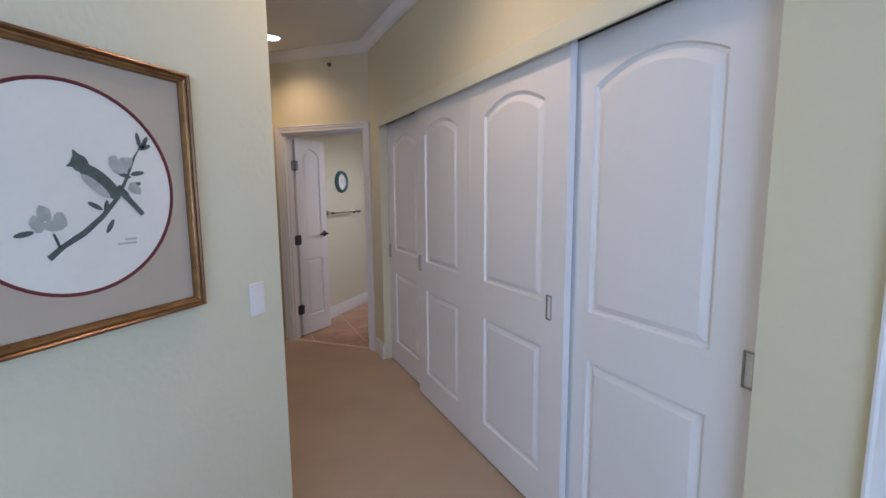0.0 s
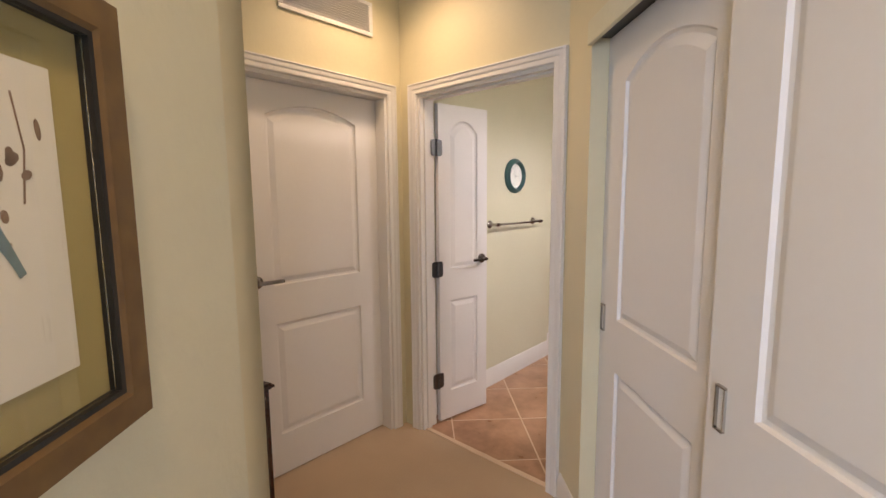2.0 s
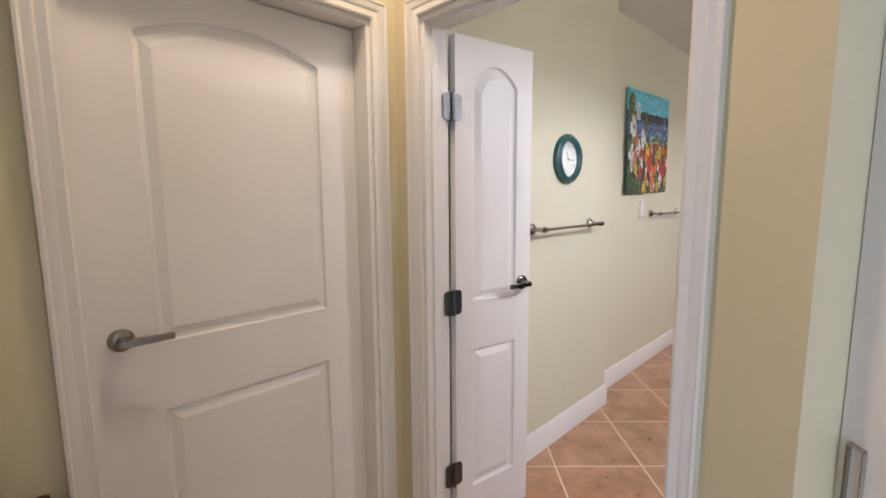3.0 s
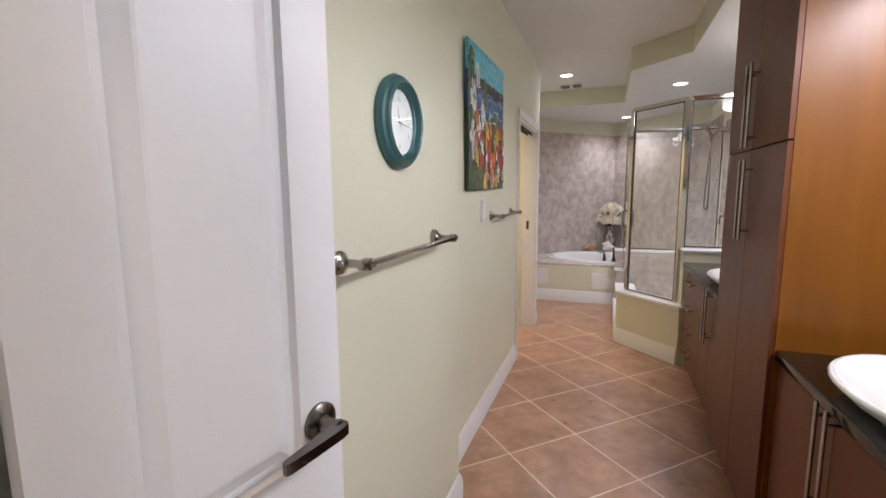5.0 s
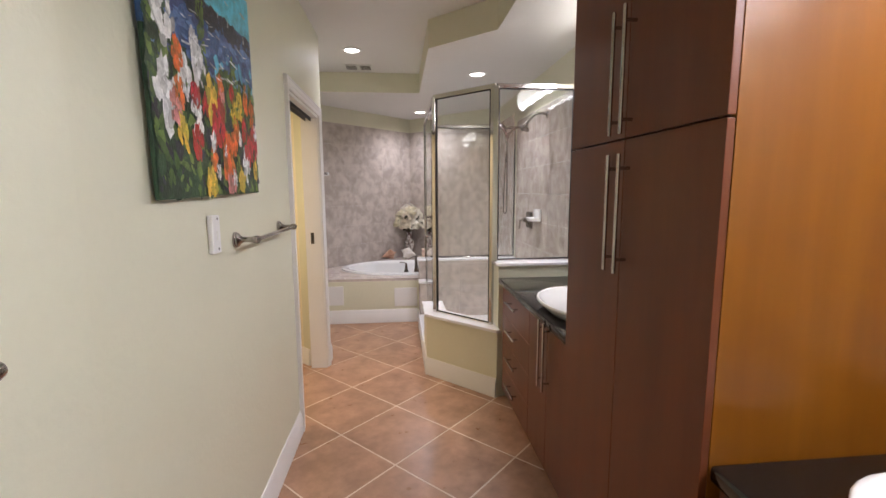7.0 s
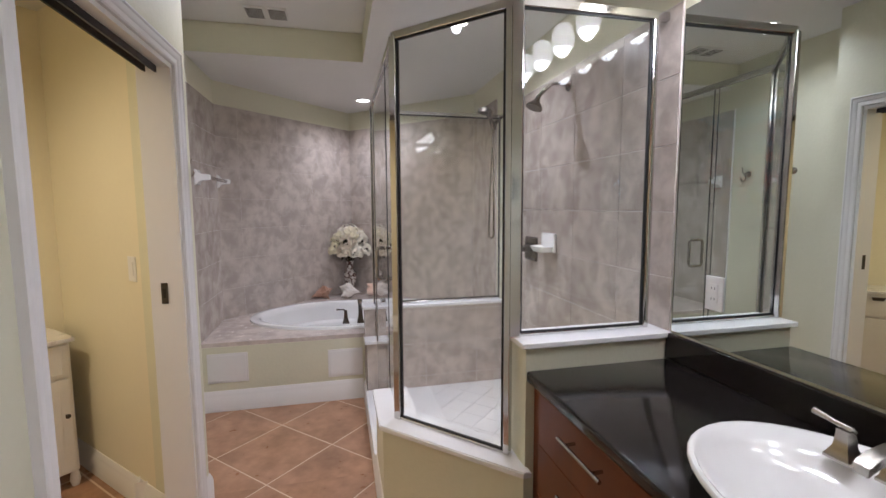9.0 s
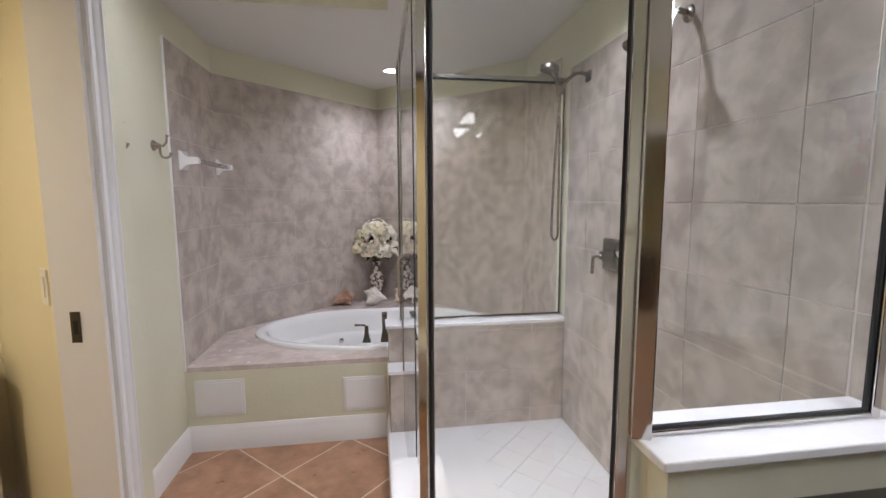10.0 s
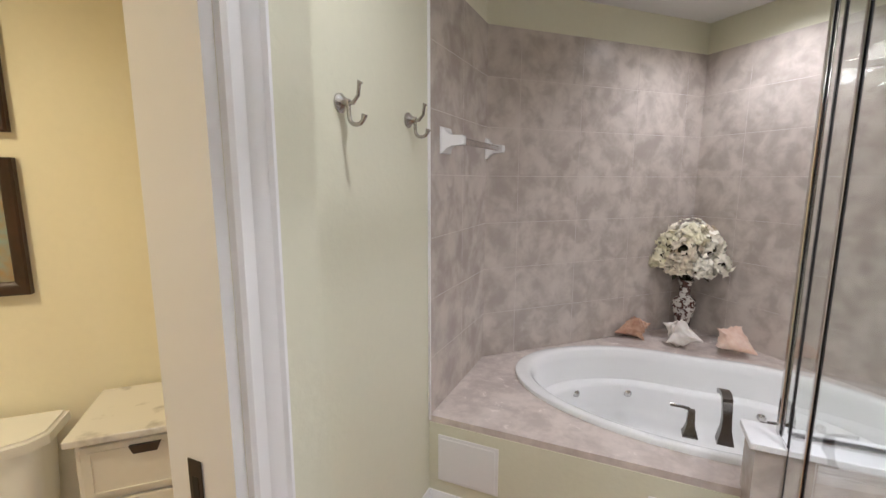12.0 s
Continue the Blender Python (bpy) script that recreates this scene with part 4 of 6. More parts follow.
# ---- vanities and tall cabinet (own x runs towards the entrance) ----
def bar_pull(parent, x, z, length, upright=True):
    bm = tube(shape(), [(0, -0.034, -length / 2), (0, -0.034, length / 2)], 0.006, 12)
    for s in (-1, 1):
        tube(bm, [(0, 0.001, s * (length / 2 - 0.04)), (0, -0.034, s * (length / 2 - 0.04))], 0.005, 10)
    return part("handle", bm, "nickel", parent, "brushed steel bar handle", 40, m=pose(x, 0, z, 0, 0 if upright else 90))


def front(parent, name, x0, x1, z0, z1, y, mat="cherry"):
    return part(name, box(shape(), x0 + 0.0015, x1 - 0.0015, -0.019, 0, z0 + 0.0015, z1 - 0.0015, 0.0015), mat, parent, m=pose(0, y, 0))


DEPTH = 0.598                                     # cabinet body, from the wall


def wood(name, colour, second, rough, axis, gloss):
    """Veneer with grain along z."""
    m = material(name, colour, rough, scale=3.0, second=second, fine=14)
    m.node_tree.nodes["Principled BSDF"].inputs["Specular IOR Level"].default_value = gloss
    n, l = m.node_tree.nodes, m.node_tree.links
    mp = n.new("ShaderNodeMapping")
    mp.inputs["Scale"].default_value = axis
    co = [x for x in n if x.type == "TEX_COORD"][0]
    l.new(co.outputs["Object"], mp.inputs["Vector"])
    for x in n:
        if x.type == "TEX_NOISE":
            l.new(mp.outputs[0], x.inputs["Vector"])
    return m


M["cherry"] = wood("dark_cherry_veneer", (0.146, 0.042, 0.0145), (0.104, 0.028, 0.0098), 0.34, (3.0, 3.0, 0.35), 0.28)
M["cherry_side"] = wood("amber_cherry_veneer", (0.205, 0.073, 0.0046), (0.142, 0.046, 0.0030), 0.34, (1.5, 1.5, 0.13), 0.28)

tall = thing("tall_cabinet", on(XM - 0.002, 6.303, 0, WEST), "tall dark cherry linen cabinet with long steel handles", "cabinet")
W = 0.813
part("carcass", box(shape(), 0.001, W - 0.020, -DEPTH, 0, 0.09, SOFFIT - 0.003), "cherry", tall)
part("side_panel", box(shape(), W - 0.0195, W, -DEPTH - 0.001, 0, 0.0, SOFFIT - 0.003, 0.001), "cherry_side", tall, "amber cherry side panel")
part("plinth", box(shape(), 0.002, W - 0.021, -DEPTH + 0.05, -0.001, 0.0, 0.089), "cherry", tall)
for x0, x1, hx in ((0.0, W / 2, W / 2 - 0.032), (W / 2, W, W / 2 + 0.032)):
    lo = front(tall, "door", x0, x1, 0.10, 1.616, -DEPTH - 0.0015)
    bar_pull(lo, hx, 1.40, 0.345).matrix_basis.translation.y = -0.019
    up = front(tall, "door", x0, x1, 1.619, SOFFIT - 0.006, -DEPTH - 0.0015)
    bar_pull(up, hx, 1.80, 0.345).matrix_basis.translation.y = -0.019

M["granite"] = material("black_speckled_granite", (0.020, 0.016, 0.014), 0.11, second=(0.005, 0.0045, 0.0045), scale=60, fine=260, bump=0.03, bump_scale=60)


def vanity(name, y_far, y_near, label, doors, drawers, plain=()):
    w = y_near - y_far
    w = abs(w)
    v = thing(name, on(XM - 0.002, y_far, 0, WEST), label, "vanity", "vanity cabinets")
    part("carcass", box(shape(), 0.001, w - 0.001, -DEPTH + 0.03, -0.003, 0.09, 0.826), "cherry", v)
    part("plinth", box(shape(), 0.001, w - 0.001, -DEPTH + 0.08, -0.003, 0.0, 0.089), "cherry", v)
    for x0, x1, hx in doors:
        dr = front(v, "door", x0, x1, 0.10, 0.820, -DEPTH + 0.029)
        if hx is not None:
            bar_pull(dr, hx, 0.69, 0.335).matrix_basis.translation.y = -0.019
    for x0, x1, z0, z1 in drawers:
        dr = front(v, "drawer", x0, x1, z0, z1, -DEPTH + 0.029)
        hd = bar_pull(dr, (x0 + x1) / 2, z1 - 0.055, 0.22, False)
        hd.matrix_basis.translation.y = -0.019
    return v


def counter(y_far, y_near, label):
    w = abs(y_far - y_near)
    c = thing("countertop", on(XM - 0.002, y_far, 0, WEST), label, "countertop", "granite countertops")
    bm = box(shape(), 0.001, w - 0.001, -DEPTH - 0.004, -0.003, 0.828, 0.868, 0.010, 3)
    part("slab", bm, "granite", c, smooth=30)
    part("backsplash", box(shape(), 0.001, w - 0.001, -0.024, -0.003, 0.8685, 0.968, 0.003), "granite", c, "black granite backsplash")


vanity("vanity_cabinet", 7.598, 6.305, "dark cherry vanity cabinet with drawers and doors", [(0.70, 0.995, 0.96), (0.995, 1.292, 1.03)], [(0.08, 0.70, 0.635, 0.820), (0.08, 0.70, 0.455, 0.635), (0.08, 0.70, 0.275, 0.455), (0.08, 0.70, 0.10, 0.275)])
counter(7.598, 6.305, "polished black granite countertop with a backsplash")
vanity("vanity_cabinet", 5.487, YB + 0.004, "dark cherry vanity cabinet with steel bar handles", [(0.02, 0.445, 0.415), (0.445, 0.87, 0.475), (0.87, 1.28, 1.25), (1.28, 1.682, 1.31)], [])
counter(5.487, YB + 0.004, "polished black granite countertop beside the tall cabinet")


def oval(cx, cy, rx, ry, z, n=40, power=2.0):
    pts = []
    for i in range(n):
        a = 2 * math.pi * i / n
        c, s = math.cos(a), math.sin(a)
        pts.append((cx + rx * math.copysign(abs(c) ** (2 / power), c), cy + ry * math.copysign(abs(s) ** (2 / power), s), z))
    return pts


def basin(x, y):
    """A semi-recessed oval basin, long along the wall, with a flat faucet deck at its back."""
    b = thing("wash_basin", on(x, y, 0.868, WEST), "white oval ceramic vessel basin on black granite", "sink", "wash basins")
    bm = shape()
    rx, ry = 0.328, 0.252
    loops = [oval(0, 0.0, rx * 0.80, ry * 0.80, 0.0), oval(0, 0.0, rx * 0.90, ry * 0.90, 0.024), oval(0, 0.0, rx * 0.97, ry * 0.97, 0.042), oval(0, 0, rx, ry, 0.050), oval(0, 0, rx, ry, 0.056), oval(0, 0, rx * 0.985, ry * 0.985, 0.060),
             oval(0, 0, rx * 0.955, ry * 0.95, 0.059), oval(0, -0.045, rx * 0.875, ry * 0.76, 0.054), oval(0, -0.045, rx * 0.82, ry * 0.70, 0.042), oval(0, -0.045, rx * 0.70, ry * 0.60, 0.020), oval(0, -0.045, rx * 0.42, ry * 0.42, 0.006), oval(0, -0.045, rx * 0.08, ry * 0.1, 0.004)]
    rings(bm, loops)
    part("bowl", bm, "ceramic", b, smooth=50)
    part("drain", lathe(shape(), [(0.0, 0.010), (0.018, 0.009), (0.022, 0.0055)], 20, caps=False), "chrome", b, smooth=50, m=pose(0, -0.045, 0))
    return b


def square_tower(bm, x, y, z, h, w0, w1, w2):
    prof = [(w0, 0), (w0, 0.006), (w0 * 0.86, 0.012), (w1 * 1.1, h * 0.45), (w1, h * 0.72), (w2, h * 0.86), (w2, h)]
    rings(bm, [[(x + a * r, y + b * r, z + hh) for a, b in ((-1, -1), (1, -1), (1, 1), (-1, 1))] for r, hh in prof])


def faucet(x, y):
    f = thing("faucet", on(x, y, 0.9275, WEST), "brushed nickel widespread faucet with square tapered bases", "faucet", "basin faucets")
    bm = shape()
    square_tower(bm, 0, 0.01, 0, 0.085, 0.030, 0.020, 0.016)
    sp = [(0, 0.012, 0.070), (0, -0.03, 0.074), (0, -0.075, 0.066), (0, -0.105, 0.050)]
    rings(bm, [[(sx * (0.016 - 0.001 * i), py, pz + sz * 0.009) for sx, sz in ((-1, -1), (1, -1), (1, 1), (-1, 1))] for i, (px, py, pz) in enumerate(sp)])
    part("spout", bm, "nickel", f, smooth=30)
    bm = shape()
    rings(bm, [[(a * r, 0.012 + b * r, z) for a, b in ((-1, -1), (1, -1), (1, 1), (-1, 1))] for r, z in ((0.009, 0.084), (0.008, 0.092), (0.013, 0.104), (0.013, 0.108), (0.0105, 0.110))])
    part("lift_rod", bm, "nickel", f, smooth=30)
    for s in (-1, 1):
        bm = shape()
        square_tower(bm, s * 0.096, 0, 0, 0.064, 0.025, 0.013, 0.012)
        h = part("handle", bm, "nickel", f, smooth=30)
        part("lever", tube(shape(), [(s * 0.086, 0, 0.067), (s * 0.120, 0.0, 0.071), (s * 0.162, 0.0, 0.077)], [0.0065, 0.005, 0.0075], 12), "nickel", h, smooth=50)
    return f


for yc in (6.700, 5.02):
    basin(-1.545, yc)
    faucet(-1.428, yc + 0.035)


def mirror(y0, y1, z0, z1):
    m = thing("wall_mirror", on(XM, (y0 + y1) / 2, 0, WEST), "frameless wall mirror above the granite backsplash", "mirror", "vanity mirrors")
    h = (y1 - y0) / 2
    part("mirror_glass", box(shape(), -h, h, -0.006, -0.001, z0, z1, 0.001, 1), "mirror", m)


mirror(6.31, 7.592, 0.975, 2.16)
mirror(YB + 0.03, 5.47, 0.975, 2.16)

o = thing("power_outlet", on(XM - 0.006, 7.398, 1.158, WEST), "white two-socket outlet plate on the mirror", "outlet")
part("plate", box(shape(), -0.036, 0.036, -0.006, 0, -0.058, 0.058, 0.002), "trim", o)
part("socket", box(shape(), -0.017, 0.017, -0.009, -0.006, -0.034, 0.034, 0.001), "trim", o)
for z in (-0.018, 0.018):
    for x in (-0.006, 0.006):
        part("slot", box(shape(), x - 0.001, x + 0.001, -0.0095, -0.0088, z - 0.004, z + 0.004), "black", o)


def vanity_light(y):
    v = thing("vanity_light", on(XM, y, 2.365, WEST), "lit four-shade bath bar light with frosted glass", "wall light", "vanity lights")
    part("backplate", box(shape(), -0.44, 0.44, -0.022, -0.001, -0.03, 0.03, 0.006), "nickel", v, smooth=40)
    for i in range(4):
        x = -0.3525 + i * 0.235
        arm = part("arm", tube(shape(), [(x, -0.02, 0.0), (x, -0.07, 0.012), (x, -0.12, 0.008), (x, -0.13, -0.01)], 0.009, 12), "nickel", v, smooth=60)
        part("shade", lathe(shape(), [(0.020, 0.0), (0.040, -0.010), (0.052, -0.045), (0.056, -0.085), (0.050, -0.120), (0.046, -0.120), (0.052, -0.085), (0.047, -0.045), (0.036, -0.014), (0.018, -0.004)], 28, caps=False), "shade", arm, "glowing frosted glass shade", 60, m=pose(x, -0.13, -0.005))


vanity_light(6.970)
vanity_light(4.600)

# ceiling exhaust grille
e = thing("ceiling_vent", pose(-2.86, 9.28, BATH_TOP), "white square exhaust grille in two halves", "vent")
for s in (-1, 1):
    bm = box(shape(), s * 0.068 - 0.06, s * 0.068 + 0.06, -0.085, 0.085, -0.012, -0.001, 0.003)
    hv = part("frame", bm, "ceiling", e)
    bm = shape()
    for i in range(9):
        box(bm, s * 0.068 - 0.05, s * 0.068 + 0.05, -0.07 + i * 0.0165, -0.0625 + i * 0.0165, -0.0135, -0.0115)
    part("louvres", bm, "dark_metal", hv)


# ---- shower ----
GX, GY = -2.200, 7.680                            # plane of the door, plane of the pane on the ledge
K = (-2.200, 8.090)                               # corner post
K2 = (-1.810, 7.680)
TOP = 2.165
curb = [(-1.803, 7.583), (-1.815, 7.583), (-2.280, 8.048), (-2.280, 8.425), (-2.130, 8.425), (-2.130, 8.110), (-1.803, 7.783)]
wl = solid("wall_curb", prism(shape(), curb, 0, 0.478), "paint", "low painted wall under the shower glass", "wall", kind="structure")
cap = [(-1.790, 7.566), (-1.822, 7.566), (-2.297, 8.041), (-2.297, 8.440), (-2.113, 8.440), (-2.113, 8.117), (-1.790, 7.794)]
bm = prism(shape(), cap, 0.4785, 0.500)
bmesh.ops.bevel(bm, geom=[e for e in bm.edges if abs(e.verts[0].co.z - e.verts[1].co.z) < 1e-6 and e.verts[0].co.z > 0.49], offset=0.004, segments=2, affect="EDGES")
solid("curb_cap", bm, "solid_surface", "white solid-surface cap of the low wall", "cap", kind="structure")
bm = box(shape(), -2.280, -2.130, 8.426, 9.284, 0, 0.118)
solid("shower_threshold", bm, "stone", "tiled shower threshold", "threshold", kind="structure")
solid("threshold_cap", box(shape(), -2.294, -2.116, 8.4405, 9.284, 0.1185, 0.138, 0.004), "solid_surface", "white threshold cap under the shower door", "cap", kind="structure")
# half wall between shower and tub, with a lower stub beside the shower door
YH = 9.545
solid("wall_half", box(shape(), -2.280, XM - 0.002, YSB, YH, 0, 0.700), "stone", "tiled half wall between shower and tub", "wall", kind="structure")
solid("half_wall_cap", box(shape(), -2.297, XM - 0.003, YSB - 0.008, YH + 0.012, 0.7005, 0.722, 0.004), "solid_surface", "white solid-surface cap on the half wall", "cap", kind="structure")
solid("wall_half_step", box(shape(), -2.276, -2.140, 9.285, YSB - 0.001, 0, 0.478), "stone", "low tiled stub wall beside the shower door", "wall", kind="structure")
solid("half_step_cap", box(shape(), -2.290, -2.132, 9.268, YSB - 0.001, 0.4785, 0.500, 0.004), "solid_surface", "white cap on the low stub wall", "cap", kind="structure")
# ledge behind the vanity
solid("wall_ledge", box(shape(), -1.802, XM - 0.002, 7.602, 7.760, 0, 0.948), "paint", "painted half wall at the end of the vanity", "wall", kind="structure")
solid("ledge_cap", box(shape(), -1.822, XM - 0.003, 7.585, 7.775, 0.9485, 0.970, 0.004), "solid_surface", "white solid-surface ledge cap", "cap", kind="structure")
pan = [(-2.128, 8.112), (-1.80, 7.785), (-1.80, 7.762), (XM - 0.004, 7.762), (XM - 0.004, YSB - 0.002), (-2.128, YSB - 0.002)]
solid("shower_pan", prism(shape(), pan, 0.0, 0.075), "pan_grout", "white tiled shower floor", "shower pan", kind="structure")
dn = thing("shower_drain", pose(-1.69, 8.609, 0.0795), "round dark metal shower drain in white tile", "drain")
part("grate", lathe(shape(), [(0.0, 0.0035), (0.040, 0.0035), (0.052, 0.003), (0.055, 0.0005), (0.055, 0.0)], 28, caps=False), "aged_nickel", dn, smooth=40)
for i in range(6):
    part("slot", box(shape(), 0.014, 0.038, -0.003, 0.003, 0.0034, 0.0041), "black", dn, m=pose(0, 0, 0, 0, 0, i * 60))
sh = thing("shower_enclosure", pose(0, 0, 0), "frameless-door glass shower enclosure in polished chrome", "shower")


def post(x, y, z0, z1, w=0.030, d=0.030, turn=0.0):
    return part("post", box(shape(), -w / 2, w / 2, -d / 2, d / 2, z0, z1, 0.003), "chrome", sh, "polished chrome post", m=pose(x, y, 0, 0, 0, turn))


def rail(p, q, z, h=0.032, w=0.030, name="rail"):
    a, b = Vector((*p, z)), Vector((*q, z))
    L = (b - a).length
    return part(name, box(shape(), 0, L, -w / 2, w / 2, -h / 2, h / 2, 0.003), "chrome", sh, m=Matrix.Translation(a) @ pose(0, 0, 0, 0, 0, math.degrees(math.atan2(b.y - a.y, b.x - a.x))))


def glass_pane(p, q, z0, z1, inset=0.012, name="glass_pane", railed=False):
    a, b = Vector((*p, 0)), Vector((*q, 0))
    L = (b - a).length
    g = part(name, box(shape(), inset, L - inset, -0.003, 0.003, z0, z1), "glass", sh, "clear glass", m=Matrix.Translation(a) @ pose(0, 0, 0, 0, 0, math.degrees(math.atan2(b.y - a.y, b.x - a.x))))
    g.visible_shadow = False
    # dark gaskets down both sides, and along top and bottom where rails hold the pane
    wide = 0.0065 if railed else 0.0035
    for s in (inset - 0.001, L - inset + 0.001 - wide):
        part("gasket", box(shape(), s, s + wide, -wide, wide, z0, z1), "black", g)
    if railed:
        for z in (z0 - 0.0005, z1 - 0.0065):
            part("gasket", box(shape(), inset + 0.0065, L - inset - 0.0065, -0.0062, 0.0062, z, z + 0.007), "black", g)
    return g


post(*K, 0.500, TOP, 0.036, 0.034, 41)
post(-1.812, 7.682, 0.970, TOP, 0.040, 0.040, -22)
post(-1.832, 7.702, 0.500, TOP, 0.024, 0.030, -45)
post(-1.2615, GY, 0.970, TOP, 0.022, 0.026)
post(GX, YH - 0.05, 0.722, TOP, 0.022, 0.022)
post(GX, 9.272, 0.50, TOP, 0.016, 0.016)
glass_pane((GX, YSB - 0.002), (GX, 9.28), 0.502, TOP - 0.013, 0.006)
glass_pane((GX, YH - 0.06), (GX, YSB - 0.004), 0.724, TOP - 0.013, 0.006)
rail(K, K2, TOP + 0.002)
rail(K2, (XM - 0.0035, GY), TOP + 0.001)
rail((GX, YH - 0.05), K, TOP + 0.003)
rail(K, (-1.834, 7.704), 0.506, 0.012, 0.022)
rail(K2, (-1.2615, GY), 0.977, 0.012, 0.022)
glass_pane(K, (-1.834, 7.704), 0.512, TOP - 0.014, 0.016, railed=True)
glass_pane(K2, (-1.2615, GY), 0.983, TOP - 0.015, 0.014, railed=True)
glass_pane((GX, 8.450), K, 0.502, TOP - 0.013, 0.014)
rail((-2.19, YH - 0.065), (XM - 0.0035, YH - 0.065), 2.145, 0.026, 0.024)
rail((-2.17, YH - 0.065), (XM - 0.0035, YH - 0.065), 0.729, 0.012, 0.022)
post(-1.2085, YH - 0.065, 0.735, 2.132, 0.010, 0.020)
glass_pane((-2.19, YH - 0.065), (-1.203, YH - 0.065), 0.736, 2.132, 0.010, railed=True)
dr = glass_pane((GX, 9.258), (GX, 8.466), 0.150, TOP - 0.016, 0.004, "glass_door")
bm = shape()
for s in (-1, 1):
    tube(bm, [Vector((0.70, s * 0.006, 1.065))] + arc((0.70, s * 0.028, 1.087), (0, s * 0.022, 0), (0, 0, -0.022), 90, 0, 5) + arc((0.70, s * 0.028, 1.213), (0, s * 0.022, 0), (0, 0, 0.022), 0, 90, 5) + [Vector((0.70, s * 0.006, 1.235))], 0.0095, 14)
part("handle", bm, "nickel", dr, "brushed nickel back-to-back door handle", 60)

# shower fittings on the tiled wall
XT = XM - 0.010


def shower_arm(y, z):
    return [(XT, y, z), (XT - 0.05, y, z + 0.012), (XT - 0.10, y, z + 0.006), (XT - 0.15, y, z - 0.035), (XT - 0.175, y, z - 0.065)]


h = thing("fixed_shower", pose(0, 0, 0), "brushed nickel shower head on a curved arm", "shower head")
part("flange", lathe(shape(), [(0.0, 0.0), (0.030, 0.0), (0.026, 0.008), (0.012, 0.014), (0, 0.015)], 20, caps=False), "aged_nickel", h, smooth=40, m=on(XT, 8.42, 2.105, WEST) @ pose(0, 0, 0, 90))
part("arm", tube(shape(), shower_arm(8.42, 2.105), 0.0105, 14), "aged_nickel", h, smooth=60)
part("head", lathe(shape(), [(0.0, 0.012), (0.013, 0.010), (0.015, -0.014), (0.021, -0.026), (0.042, -0.048), (0.046, -0.058), (0.043, -0.063), (0.0, -0.063)], 28, caps=False), "aged_nickel", h, smooth=40, m=pose(XT - 0.18, 8.42, 2.035, 0, 22, 0))
h = thing("hand_shower", pose(0, 0, 0), "hand shower with a long metal hose on its holder", "hand shower")
part("flange", box(shape(), XT - 0.010, XT, 9.147, 9.201, 2.062, 2.116, 0.003), "aged_nickel", h, "square wall flange")
part("arm", tube(shape(), [(XT, 9.174, 2.090), (XT - 0.045, 9.170, 2.103), (XT - 0.085, 9.163, 2.094), (XT - 0.125, 9.153, 2.062), (XT - 0.160, 9.144, 2.028)], 0.0105, 14), "aged_nickel", h, smooth=60)
part("holder", tube(shape(), [(XT - 0.150, 9.147, 2.040), (XT - 0.168, 9.142, 2.020), (XT - 0.172, 9.140, 1.985)], [0.014, 0.019, 0.016], 16), "aged_nickel", h, smooth=40)
part("wand", tube(shape(), [(XT - 0.176, 9.138, 1.945), (XT - 0.182, 9.136, 2.01), (XT - 0.196, 9.130, 2.055), (XT - 0.225, 9.118, 2.090)], [0.010, 0.013, 0.013, 0.018], 14), "aged_nickel", h, smooth=60)
part("head", lathe(shape(), [(0.0, 0.024), (0.030, 0.021), (0.048, 0.008), (0.050, -0.010), (0.044, -0.016), (0.0, -0.018)], 28, caps=False), "aged_nickel", h, smooth=40, m=pose(XT - 0.245, 9.105, 2.100, 0, 12, 0))
hose = [(XT - 0.176, 9.138, 1.950), (XT - 0.172, 9.138, 1.80), (XT - 0.168, 9.138, 1.50), (XT - 0.168, 9.138, 1.30)] + arc((XT - 0.186, 9.136, 1.265), (0.018, 0, 0), (0, 0, -0.035), 0, 180, 8) + [(XT - 0.204, 9.134, 1.36), (XT - 0.196, 9.136, 1.60), (XT - 0.182, 9.140, 1.85), (XT - 0.170, 9.141, 1.99)]
part("hose", tube(shape(), hose, 0.0065, 10), "aged_nickel", h, "ribbed metal hose", 60)
vl = thing("shower_valve", on(XT, 8.855, 1.178, WEST), "dark nickel square valve plate with a lever", "shower valve")
bm = shape()
rings(bm, [[(a * r, y, b * r) for a, b in ((-1, -1), (1, -1), (1, 1), (-1, 1))] for r, y in ((0.078, 0.0), (0.078, -0.010), (0.070, -0.022), (0.062, -0.026))])
part("plate", bm, "aged_nickel", vl)
bm = shape()
rings(bm, [[(a * r, y, b * r) for a, b in ((-1, -1), (1, -1), (1, 1), (-1, 1))] for r, y in ((0.036, -0.026), (0.033, -0.034), (0.020, -0.052), (0.018, -0.070))])
hb = part("hub", bm, "aged_nickel", vl, smooth=30)
part("lever", tube(shape(), [(0.0, -0.062, 0.0), (-0.012, -0.084, -0.002), (-0.014, -0.100, -0.012), (-0.014, -0.104, -0.055), (-0.014, -0.104, -0.088)], [0.011, 0.009, 0.008, 0.007, 0.0085], 12), "nickel", hb, smooth=60)
so = thing("soap_dish", on(XT, 8.605, 1.235, WEST), "white ceramic soap dish on the tiled wall", "soap dish")
bm = box(shape(), -0.085, 0.085, -0.022, 0.0, -0.055, 0.060, 0.012, 3)
part("back", bm, "ceramic", so, smooth=50)
bm = shape()
